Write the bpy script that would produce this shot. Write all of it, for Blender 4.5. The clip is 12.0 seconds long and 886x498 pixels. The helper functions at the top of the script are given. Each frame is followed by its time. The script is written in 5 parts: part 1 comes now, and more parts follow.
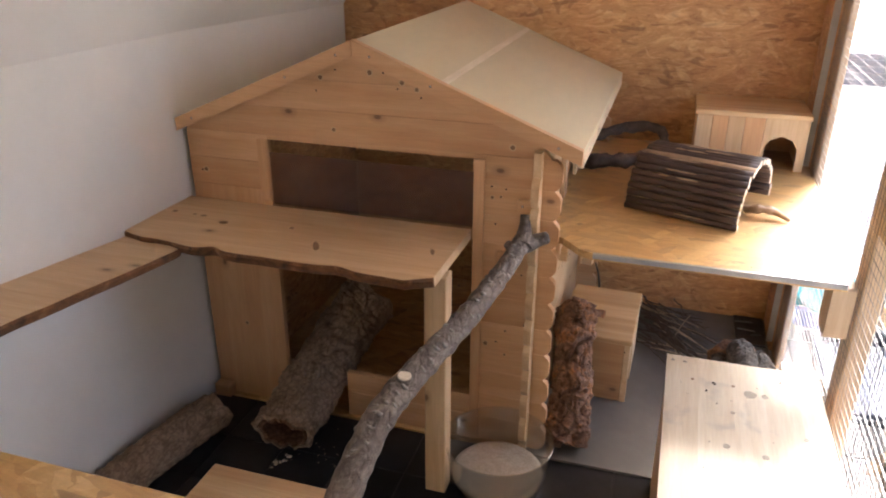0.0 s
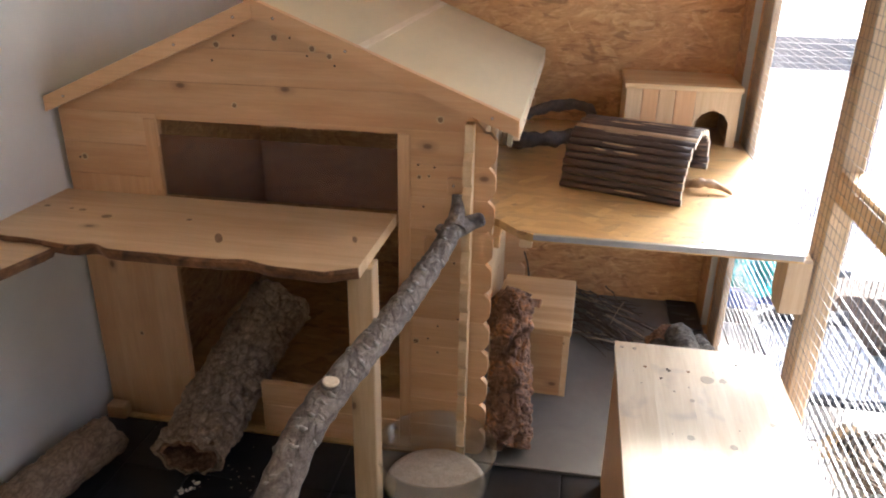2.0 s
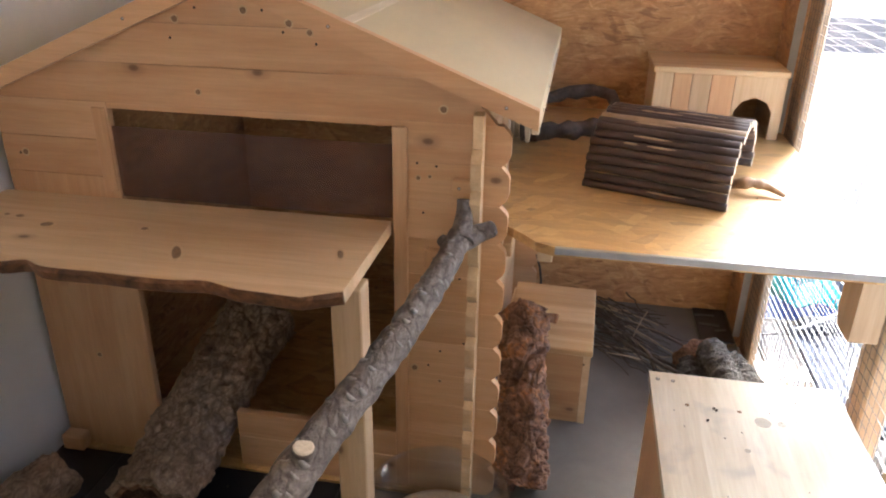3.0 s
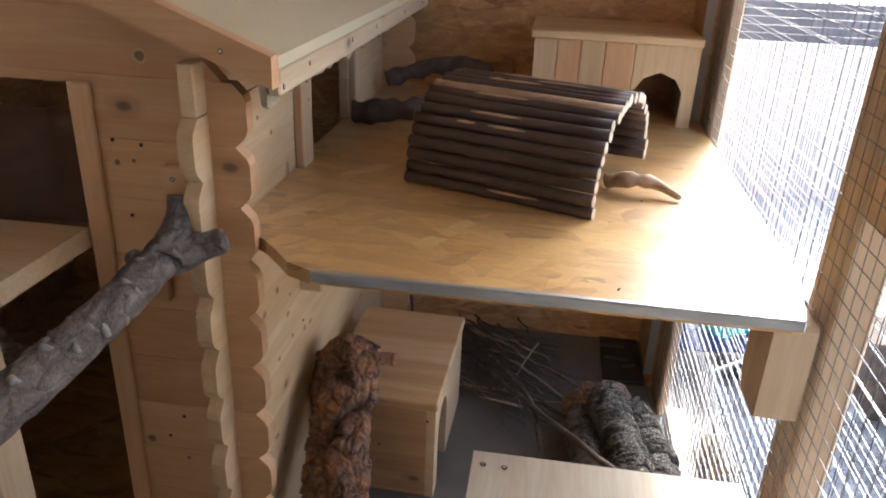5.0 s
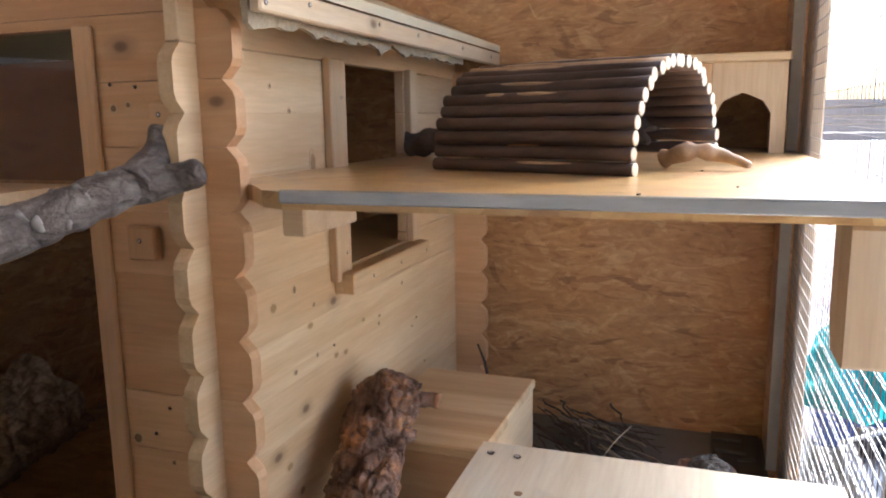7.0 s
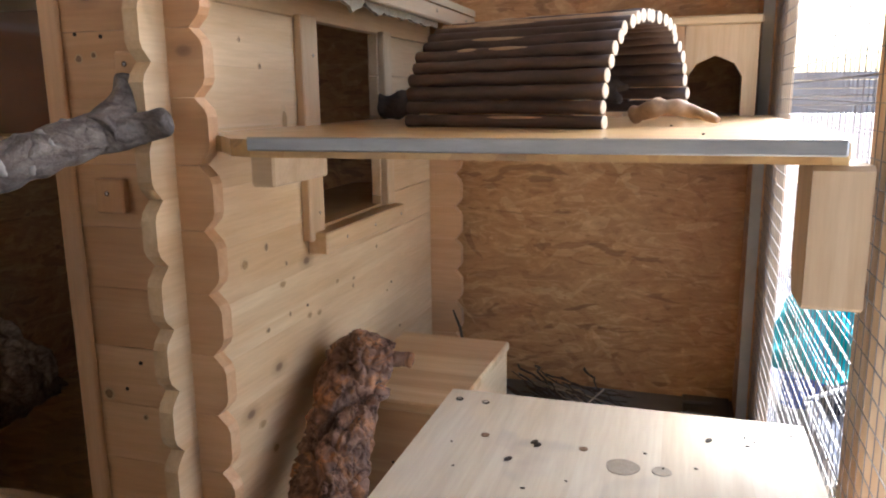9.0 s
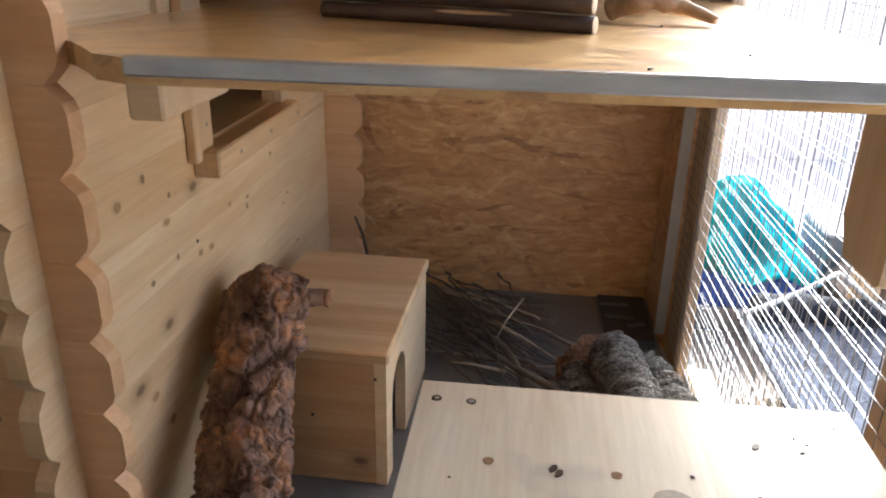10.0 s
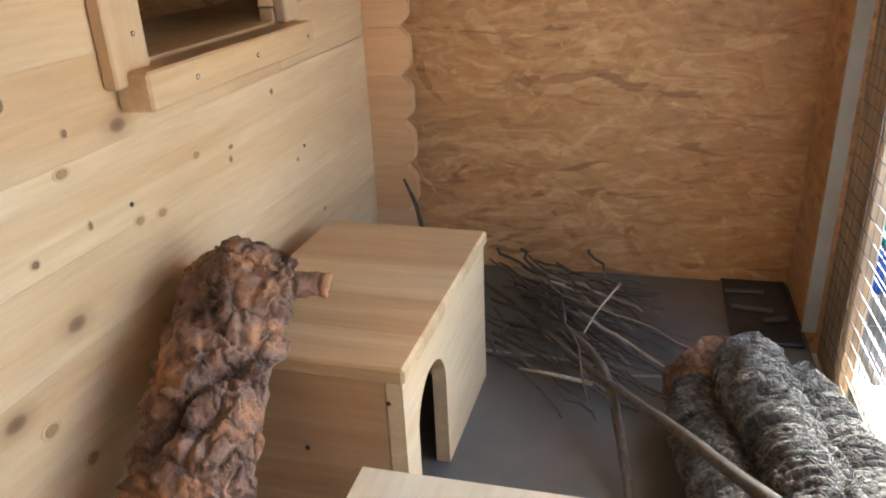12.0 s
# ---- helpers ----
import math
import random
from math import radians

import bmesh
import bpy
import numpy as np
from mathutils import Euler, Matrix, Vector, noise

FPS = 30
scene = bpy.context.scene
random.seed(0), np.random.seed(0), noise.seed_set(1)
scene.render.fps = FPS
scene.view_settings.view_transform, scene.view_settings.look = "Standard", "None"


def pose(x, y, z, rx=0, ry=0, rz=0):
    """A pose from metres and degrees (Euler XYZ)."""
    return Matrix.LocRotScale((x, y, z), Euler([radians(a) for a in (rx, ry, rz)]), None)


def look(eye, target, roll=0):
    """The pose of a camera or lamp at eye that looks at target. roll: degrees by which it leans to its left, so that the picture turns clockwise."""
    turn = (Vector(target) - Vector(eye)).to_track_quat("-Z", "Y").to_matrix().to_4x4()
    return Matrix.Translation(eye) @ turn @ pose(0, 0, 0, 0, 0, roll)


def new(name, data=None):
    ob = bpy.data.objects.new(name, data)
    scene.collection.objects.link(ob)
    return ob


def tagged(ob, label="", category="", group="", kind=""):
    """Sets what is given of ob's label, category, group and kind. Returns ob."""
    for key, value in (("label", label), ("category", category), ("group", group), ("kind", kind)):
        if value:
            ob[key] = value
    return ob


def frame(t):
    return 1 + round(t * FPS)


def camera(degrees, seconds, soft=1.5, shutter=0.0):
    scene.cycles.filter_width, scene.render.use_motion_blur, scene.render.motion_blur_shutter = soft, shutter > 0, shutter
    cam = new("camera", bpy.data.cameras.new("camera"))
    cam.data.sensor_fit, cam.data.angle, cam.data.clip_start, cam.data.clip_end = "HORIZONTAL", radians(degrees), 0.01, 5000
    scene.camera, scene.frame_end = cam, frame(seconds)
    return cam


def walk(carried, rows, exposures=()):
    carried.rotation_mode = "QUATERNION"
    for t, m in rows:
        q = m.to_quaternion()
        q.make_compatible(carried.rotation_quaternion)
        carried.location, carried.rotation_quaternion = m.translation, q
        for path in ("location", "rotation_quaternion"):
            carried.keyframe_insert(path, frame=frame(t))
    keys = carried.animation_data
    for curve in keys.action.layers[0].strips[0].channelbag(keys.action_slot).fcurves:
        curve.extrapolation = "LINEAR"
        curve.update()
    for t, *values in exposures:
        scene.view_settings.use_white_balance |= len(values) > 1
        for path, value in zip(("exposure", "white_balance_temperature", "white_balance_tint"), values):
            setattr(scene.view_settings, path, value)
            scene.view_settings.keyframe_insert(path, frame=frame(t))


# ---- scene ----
cam = camera(61.2, 12.0, soft=2.0)
PATH = [
    (0, (0.013, -0.034, 1.128), (-0.529, 1.714, 0.32), 0.2),
    (0.5, (-0.032, -0.011, 1.135), (-0.546, 1.735, 0.306), 0.0),
    (1, (-0.04, 0.011, 1.117), (-0.505, 1.76, 0.266), 0.2),
    (1.5, (-0.035, 0.046, 1.081), (-0.39, 1.825, 0.24), 1.1),
    (2, (-0.051, 0.093, 1.032), (-0.363, 1.901, 0.235), 0.9),
    (2.5, (-0.085, 0.155, 0.989), (-0.41, 1.958, 0.187), 1.4),
    (3, (-0.091, 0.307, 0.985), (-0.405, 2.099, 0.154), 0.9),
    (3.5, (-0.07, 0.412, 0.962), (-0.135, 2.216, 0.102), 1.1),
    (5.5, (0.169, 0.754, 0.772), (-0.21, 2.572, 0.029), 1.4),
    (6, (0.216, 0.769, 0.684), (-0.334, 2.605, 0.114), -0.3),
    (6.5, (0.227, 0.78, 0.639), (-0.417, 2.632, 0.242), 0.0),
    (7, (0.232, 0.769, 0.593), (-0.413, 2.63, 0.248), -0.9),
    (9, (0.243, 0.765, 0.566), (-0.35, 2.633, 0.17), -0.7),
    (9.5, (0.193, 0.814, 0.587), (-0.096, 2.693, -0.033), -0.6),
    (10, (0.123, 0.916, 0.595), (-0.081, 2.758, -0.156), 1.1),
    (10.5, (0.075, 1.055, 0.555), (-0.026, 2.824, -0.372), 0.7),
    (11, (0.101, 1.128, 0.518), (-0.029, 2.842, -0.506), 1.3),
    (11.5, (0.131, 1.167, 0.503), (-0.102, 2.84, -0.568), 0.2),
    (12, (0.146, 1.172, 0.483), (-0.344, 2.938, -0.318), -2.7),
]
EXPOSURES = [
    (0.0, 3.15, 6050, 13), (0.5, 3.4, 6050, 12), (1.0, 3.35, 5950, 10), (1.5, 3.2, 5850, 9), (2.0, 3.15, 5800, 8), (2.5, 3.5, 5850, 9), (3.0, 3.35, 5750, 8), (3.5, 2.75, 5600, 6),
    (5.5, 2.45, 5650, 8), (6.0, 2.75, 5600, 8), (6.5, 2.72, 5600, 10), (7.0, 2.95, 5550, 8), (9.0, 2.85, 5600, 8), (9.5, 2.7, 5500, 5),
    (10.0, 2.75, 5700, 6), (10.5, 2.78, 5900, 9), (11.0, 2.95, 5900, 10), (11.5, 3.55, 5750, 7), (12.0, 3.58, 5430, 0)]
walk(cam, [(t, look(eye, target, roll)) for t, eye, target, roll in PATH], EXPOSURES)

# ---- light ----
world = bpy.data.worlds.new("daylight")
scene.world = world
world.use_nodes = True
wn = world.node_tree.nodes
sky = wn.new("ShaderNodeTexSky")
sky.sky_type, sky.sun_disc = "NISHITA", False
SUN_EL, SUN_AZ = radians(40), radians(23)      # azimuth from +y towards +x
sky.sun_elevation, sky.sun_rotation = SUN_EL, SUN_AZ
sky.air_density, sky.dust_density, sky.ozone_density = 1.0, 6.0, 1.0
wn["Background"].inputs["Strength"].default_value = 0.15
world.node_tree.links.new(sky.outputs[0], wn["Background"].inputs["Color"])
sun = new("sun", bpy.data.lights.new("sun", "SUN"))
sun.data.energy, sun.data.angle, sun.data.color = 1.8, radians(15), (1.0, 0.97, 0.92)
sd = Vector((math.sin(SUN_AZ) * math.cos(SUN_EL), math.cos(SUN_AZ) * math.cos(SUN_EL), math.sin(SUN_EL)))
sun.matrix_world = look((3 * sd.x, 3 * sd.y, 3 * sd.z), (0, 0, 0))


# ---- materials ----
def mat(name, rough=0.6, metal=0.0):
    m = bpy.data.materials.new(name)
    m.use_nodes = True
    b = m.node_tree.nodes["Principled BSDF"]
    b.inputs["Roughness"].default_value, b.inputs["Metallic"].default_value = rough, metal
    return m, m.node_tree.nodes, m.node_tree.links, b


def coords(n, l, scale=(1, 1, 1), rot=(0, 0, 0), offset=True):
    tc, mp = n.new("ShaderNodeTexCoord"), n.new("ShaderNodeMapping")
    mp.inputs["Scale"].default_value, mp.inputs["Rotation"].default_value = scale, rot
    if offset:
        oi, mu = n.new("ShaderNodeObjectInfo"), n.new("ShaderNodeMath")
        mu.operation, mu.inputs[1].default_value = "MULTIPLY", 37.0
        l.new(oi.outputs["Random"], mu.inputs[0])
        ad = n.new("ShaderNodeVectorMath")
        ad.operation = "ADD"
        l.new(tc.outputs["Object"], ad.inputs[0])
        l.new(mu.outputs[0], ad.inputs[1])
        l.new(ad.outputs[0], mp.inputs["Vector"])
    else:
        l.new(tc.outputs["Object"], mp.inputs["Vector"])
    return mp.outputs[0]


def noise_tex(n, l, vec, scale, detail=4, rough=0.55, distort=0.0):
    t = n.new("ShaderNodeTexNoise")
    t.inputs["Scale"].default_value, t.inputs["Detail"].default_value = scale, detail
    t.inputs["Roughness"].default_value, t.inputs["Distortion"].default_value = rough, distort
    l.new(vec, t.inputs["Vector"])
    return t.outputs["Fac"]


def ramp(n, l, fac, stops):
    r = n.new("ShaderNodeValToRGB")
    e = r.color_ramp.elements
    while len(e) < len(stops):
        e.new(0.5)
    for k, (p, c) in zip(e, stops):
        k.position, k.color = p, (*c, 1) if len(c) == 3 else c
    l.new(fac, r.inputs[0])
    return r.outputs[0]


def mix(n, l, fac, a, b, mode="MIX"):
    x = n.new("ShaderNodeMix")
    x.data_type, x.blend_type = "RGBA", mode
    for sock, v in ((x.inputs[0], fac), (x.inputs[6], a), (x.inputs[7], b)):
        if isinstance(v, (int, float)):
            sock.default_value = v
        elif isinstance(v, tuple):
            sock.default_value = (*v, 1)
        else:
            l.new(v, sock)
    return x.outputs[2]


def bump(n, l, b, height, strength=0.3, dist=0.002):
    u = n.new("ShaderNodeBump")
    u.inputs["Strength"].default_value, u.inputs["Distance"].default_value = strength, dist
    l.new(height, u.inputs["Height"])
    l.new(u.outputs[0], b.inputs["Normal"])


def wood(name, light, dark, axis="x", knots=0.5, rough=0.5, contrast=1.0, ks="xz", stains=0.0, lam=0.0):
    """Softwood: grain along an axis, broad growth bands, pieces of uneven tone and brown knots."""
    m, n, l, b = mat(name, rough)
    across, along = 1.0, 0.07
    sc = {"x": (along, across, across), "y": (across, along, across), "z": (across, across, along)}[axis]
    v = coords(n, l, sc)
    bands = noise_tex(n, l, v, 26, 3, 0.5, 1.2)
    fine = noise_tex(n, l, v, 240, 3, 0.6)
    wide = noise_tex(n, l, coords(n, l), 4.5, 2)
    c = ramp(n, l, bands, [(0.3, dark), (0.3 + 0.35 / contrast, light), (1.0, tuple(min(1, k * 1.06) for k in light))])
    c = mix(n, l, 0.25, c, ramp(n, l, fine, [(0.3, (0.55, 0.45, 0.38)), (0.7, (1, 1, 1))]), "MULTIPLY")
    c = mix(n, l, 0.5, c, ramp(n, l, wide, [(0.3, (0.78, 0.70, 0.62)), (0.7, (1, 1, 1))]), "MULTIPLY")
    tone = n.new("ShaderNodeObjectInfo")
    c = mix(n, l, 0.6, c, ramp(n, l, tone.outputs["Random"], [(0.0, (0.84, 0.78, 0.72)), (0.5, (0.97, 0.95, 0.93)), (1.0, (1, 1, 1))]), "MULTIPLY")
    if lam:
        v1, s1 = n.new("ShaderNodeTexVoronoi"), n.new("ShaderNodeSeparateXYZ")
        v1.voronoi_dimensions, v1.inputs["Scale"].default_value = "1D", lam
        l.new(coords(n, l), s1.inputs[0])
        l.new(s1.outputs["xyz".index([k for k in ks if k != axis][0])], v1.inputs["W"])
        s2 = n.new("ShaderNodeSeparateColor")
        l.new(v1.outputs["Color"], s2.inputs[0])
        c = mix(n, l, 0.8, c, ramp(n, l, s2.outputs[0], [(0.0, (0.80, 0.70, 0.62)), (0.5, (0.96, 0.93, 0.89)), (1.0, (1, 1, 1))]), "MULTIPLY")
    if knots:
        vo = n.new("ShaderNodeTexVoronoi")
        vo.inputs["Scale"].default_value = 9.5
        vo.voronoi_dimensions = "2D"
        sx, cx = n.new("ShaderNodeSeparateXYZ"), n.new("ShaderNodeCombineXYZ")
        l.new(coords(n, l), sx.inputs[0])
        for k in (0, 1):
            mk = n.new("ShaderNodeMath")
            mk.operation, mk.inputs[1].default_value = "MULTIPLY", 0.6 if ks[k] == axis else 1.0
            l.new(sx.outputs["xyz".index(ks[k])], mk.inputs[0])
            l.new(mk.outputs[0], cx.inputs[k])
        l.new(cx.outputs[0], vo.inputs["Vector"])
        k = ramp(n, l, vo.outputs["Distance"], [(0.0, (0.95, 0.95, 0.95)), (0.035, (0.8, 0.8, 0.8)), (0.06, (0.3, 0.3, 0.3)), (0.14, (0, 0, 0))])
        sel = n.new("ShaderNodeMath")
        sel.operation, sel.inputs[1].default_value = "LESS_THAN", knots
        sep = n.new("ShaderNodeSeparateColor")
        l.new(vo.outputs["Color"], sep.inputs[0])
        l.new(sep.outputs[0], sel.inputs[0])
        mu = n.new("ShaderNodeMath")
        mu.operation = "MULTIPLY"
        l.new(k, mu.inputs[0])
        l.new(sel.outputs[0], mu.inputs[1])
        c = mix(n, l, mu.outputs[0], c, (0.15, 0.075, 0.035))
    if stains:
        sn = noise_tex(n, l, coords(n, l), 11, 3, 0.5, 0.4)
        c = mix(n, l, ramp(n, l, sn, [(0.62, (0, 0, 0)), (0.72, (stains, stains, stains))]), c, (0.40, 0.38, 0.35))
    l.new(c, b.inputs["Base Color"])
    bump(n, l, b, fine, 0.12, 0.001)
    return m


def osb(name, axes, tint=(1, 1, 1), rough=0.45, big=1.0, flat=0.0, coat=0.0):
    """Pressed strand board: flat flakes lying at many angles, each of its own tone."""
    m, n, l, b = mat(name, rough)
    col, h = None, None
    for k, (ang, seed) in enumerate(((12, 0.0), (-38, 3.1), (55, 7.7), (-8, 12.4))):
        rot = [0, 0, 0]
        rot["xyz".index(axes[2])] = radians(ang)
        s = [1.0, 1.0, 1.0]
        s["xyz".index(axes[0])], s["xyz".index(axes[1])], s["xyz".index(axes[2])] = 16 / big, 75 / big, 5
        tc, mp = n.new("ShaderNodeTexCoord"), n.new("ShaderNodeMapping")
        mp.vector_type = "TEXTURE"
        mp.inputs["Rotation"].default_value = rot
        mp.inputs["Location"].default_value = (seed * 0.13, seed * 0.07, seed * 0.11)
        l.new(tc.outputs["Object"], mp.inputs[0])
        wob = n.new("ShaderNodeTexNoise")
        wob.inputs["Scale"].default_value, wob.inputs["Detail"].default_value = 30, 2
        l.new(mp.outputs[0], wob.inputs["Vector"])
        ad = n.new("ShaderNodeVectorMath")
        ad.operation = "MULTIPLY_ADD"
        ad.inputs[1].default_value = (0.020, 0.020, 0.020)
        l.new(wob.outputs["Color"], ad.inputs[0])
        l.new(mp.outputs[0], ad.inputs[2])
        mp2 = n.new("ShaderNodeMapping")
        mp2.inputs["Scale"].default_value = s
        l.new(ad.outputs[0], mp2.inputs[0])
        vo = n.new("ShaderNodeTexVoronoi")
        vo.inputs["Scale"].default_value = 1.0
        l.new(mp2.outputs[0], vo.inputs["Vector"])
        sep = n.new("ShaderNodeSeparateColor")
        l.new(vo.outputs["Color"], sep.inputs[0])
        c = ramp(n, l, sep.outputs[0], [(0.0, (0.26, 0.12, 0.045)), (0.08, (0.46, 0.25, 0.10)), (0.5, (0.56, 0.325, 0.14)), (0.88, (0.64, 0.40, 0.185)), (1.0, (0.78, 0.57, 0.32))])
        if col is None:
            col, h = c, sep.outputs[1]
        else:
            pick = n.new("ShaderNodeMath")
            pick.operation, pick.inputs[1].default_value = "GREATER_THAN", 0.45 + 0.06 * k
            l.new(sep.outputs[2], pick.inputs[0])
            col = mix(n, l, pick.outputs[0], col, c)
            h = mix(n, l, pick.outputs[0], h, sep.outputs[1])
    fib = noise_tex(n, l, coords(n, l, (1, 1, 1), offset=False), 160, 4, 0.65)
    col = mix(n, l, 0.35, col, ramp(n, l, fib, [(0.3, (0.6, 0.5, 0.42)), (0.65, (1, 1, 1))]), "MULTIPLY")
    blot = noise_tex(n, l, coords(n, l, offset=False), 3.0, 3)
    col = mix(n, l, 0.5, col, ramp(n, l, blot, [(0.35, (0.8, 0.72, 0.65)), (0.65, (1, 1, 1))]), "MULTIPLY")
    st = [1.0, 1.0, 1.0]
    st["xyz".index(axes[0])], st["xyz".index(axes[1])] = 0.28 / big, 1.0 / big
    sv = coords(n, l, tuple(st), offset=False)
    streak = noise_tex(n, l, sv, 34, 6, 0.68, 2.6)
    col = mix(n, l, flat, col, ramp(n, l, streak, [(0.34, (0.28, 0.14, 0.055)), (0.43, (0.48, 0.28, 0.125)), (0.54, (0.58, 0.355, 0.165)), (0.63, (0.76, 0.53, 0.29))]))
    sliver = noise_tex(n, l, sv, 30, 3, 0.5, 1.0)
    col = mix(n, l, ramp(n, l, sliver, [(0.635, (0, 0, 0)), (0.665, (0.65, 0.65, 0.65))]), col, (0.24, 0.12, 0.05))
    h = mix(n, l, 0.6, h, streak)
    col = mix(n, l, 1.0, col, tint, "MULTIPLY")
    if coat:
        b.inputs["Coat Weight"].default_value = coat
        cr = n.new("ShaderNodeMapRange")
        cr.inputs["To Min"].default_value, cr.inputs["To Max"].default_value = 0.25, 0.42
        l.new(h, cr.inputs["Value"])
        l.new(cr.outputs[0], b.inputs["Coat Roughness"])
        l.new(cr.outputs[0], b.inputs["Roughness"])
    l.new(col, b.inputs["Base Color"])
    bump(n, l, b, mix(n, l, 0.3, h, fib), 0.35, 0.0015)
    return m


def rough_stuff(name, stops, scale, rough=0.9, bumpy=0.6, dist=0.004, stretch=(1, 1, 1), detail=6, fleck=0.5):
    m, n, l, b = mat(name, rough)
    v = coords(n, l, stretch)
    f1 = noise_tex(n, l, v, scale, detail, 0.62, 0.6)
    f2 = noise_tex(n, l, v, scale * 5, 4, 0.6)
    c = ramp(n, l, f1, stops)
    c = mix(n, l, fleck, c, ramp(n, l, f2, [(0.3, (0.5, 0.5, 0.5)), (0.7, (1, 1, 1))]), "MULTIPLY")
    l.new(c, b.inputs["Base Color"])
    bump(n, l, b, mix(n, l, 0.4, f1, f2), bumpy, dist)
    return m


def bark_mat(name, stops, scale, crack_scale, rough=0.92, stretch=(1, 1, 1), dark=0.25, fine=0.55, relief=1.0, crk=0.6):
    """Bark: patchy colour, dark cracks between plates, fine fibrous relief."""
    m, n, l, b = mat(name, rough)
    v = coords(n, l, stretch)
    f1 = noise_tex(n, l, v, scale, 7, 0.7, 1.0)
    f2 = noise_tex(n, l, v, scale * 7, 5, 0.7)
    wob = n.new("ShaderNodeVectorMath")
    wob.operation = "MULTIPLY_ADD"
    wob.inputs[1].default_value = (0.02, 0.02, 0.02)
    nt = n.new("ShaderNodeTexNoise")
    nt.inputs["Scale"].default_value, nt.inputs["Detail"].default_value = 60, 4
    l.new(v, nt.inputs["Vector"])
    l.new(nt.outputs["Color"], wob.inputs[0])
    l.new(v, wob.inputs[2])
    vo = n.new("ShaderNodeTexVoronoi")
    vo.feature = "DISTANCE_TO_EDGE"
    vo.inputs["Scale"].default_value = crack_scale
    l.new(wob.outputs[0], vo.inputs["Vector"])
    cr = ramp(n, l, vo.outputs["Distance"], [(0.0, (dark, dark * 0.9, dark * 0.85)), (0.10, (0.75, 0.73, 0.7)), (0.22, (1, 1, 1))])
    c = ramp(n, l, f1, stops)
    c = mix(n, l, crk, c, cr, "MULTIPLY")
    c = mix(n, l, fine, c, ramp(n, l, f2, [(0.35, (0.4, 0.38, 0.36)), (0.62, (1, 1, 1))]), "MULTIPLY")
    l.new(c, b.inputs["Base Color"])
    h = mix(n, l, 0.5, cr, f2)
    bump(n, l, b, mix(n, l, 0.35, h, f1), relief, 0.008)
    return m


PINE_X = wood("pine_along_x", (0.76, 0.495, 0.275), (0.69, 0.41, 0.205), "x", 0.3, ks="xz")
PINE_BOX = wood("laminated_pine", (0.72, 0.50, 0.28), (0.58, 0.36, 0.18), "x", 0.1, ks="xz", lam=22)
PINE_TOP = wood("pine_along_x_top", (0.78, 0.60, 0.36), (0.64, 0.44, 0.23), "x", 0.1, ks="xy", lam=17)
# Pale spruce, raised further to make up for weak light on the side wall.
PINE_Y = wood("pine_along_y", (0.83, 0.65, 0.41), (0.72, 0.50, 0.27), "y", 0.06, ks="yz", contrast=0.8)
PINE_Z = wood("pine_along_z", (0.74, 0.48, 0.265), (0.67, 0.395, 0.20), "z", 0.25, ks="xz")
PALE_Y = wood("pale_pine_along_y", (0.76, 0.62, 0.43), (0.67, 0.51, 0.32), "y", 0.3, 0.42, ks="yz")
TABLE = wood("tabletop_spruce", (0.83, 0.785, 0.66), (0.73, 0.665, 0.52), "y", 0.08, 0.46, ks="xy", stains=0.5)
POST = wood("weathered_post", (0.62, 0.49, 0.34), (0.52, 0.39, 0.25), "z", 0.2, 0.6, ks="yz")
PALE_X = wood("pale_pine_along_x", (0.76, 0.60, 0.39), (0.66, 0.48, 0.28), "x", 0.2, 0.45, ks="xz")
PALE_Z = wood("pale_pine_along_z", (0.74, 0.56, 0.35), (0.62, 0.43, 0.24), "z", 0.15, 0.5, ks="xz")
ROOF = rough_stuff("roof_ply", [(0.3, (0.60, 0.51, 0.33)), (0.7, (0.66, 0.57, 0.38))], 6, 0.6, 0.06, 0.001, (1, 0.3, 1), fleck=0.12)
SEAM = wood("pale_joint_strip", (0.86, 0.80, 0.66), (0.80, 0.72, 0.56), "y", 0.0, 0.6)
LARCH = wood("live_edge_board", (0.73, 0.53, 0.31), (0.63, 0.42, 0.22), "x", 0.25, 0.5, ks="xy")
KNOT = rough_stuff("dark_knot", [(0.3, (0.20, 0.11, 0.05)), (0.7, (0.36, 0.22, 0.11))], 220, 0.5, 0.2, 0.001)
HALO = rough_stuff("bent_grain_ring", [(0.3, (0.60, 0.41, 0.21)), (0.7, (0.68, 0.48, 0.27))], 120, 0.5, 0.1, 0.001, fleck=0.2)
SOFT_KNOT = rough_stuff("soft_brown_knot", [(0.3, (0.36, 0.21, 0.08)), (0.7, (0.50, 0.31, 0.14))], 160, 0.5, 0.2, 0.001)
PALE_KNOT = rough_stuff("pale_grey_knot", [(0.3, (0.42, 0.37, 0.29)), (0.7, (0.52, 0.46, 0.36))], 160, 0.5, 0.2, 0.001)
OSB_WALL = osb("strand_board_wall", "xzy", (1.0, 0.93, 0.86), flat=0.5)
OSB_SIDE = osb("strand_board_side", "yzx", (0.90, 0.80, 0.72), flat=0.5)
OSB_SHELF = osb("strand_board_shelf", "xyz", (1.06, 1.08, 0.86), 0.3, 1.6, 0.32, 1.0)
BARKEDGE = rough_stuff("bark_edge", [(0.3, (0.06, 0.03, 0.015)), (0.6, (0.22, 0.10, 0.04)), (0.8, (0.36, 0.2, 0.1))], 40)
PLASTER = rough_stuff("white_plaster", [(0.2, (0.74, 0.73, 0.71)), (0.8, (0.77, 0.76, 0.74))], 3, 0.85, 0.03, 0.001, detail=3, fleck=0.08)
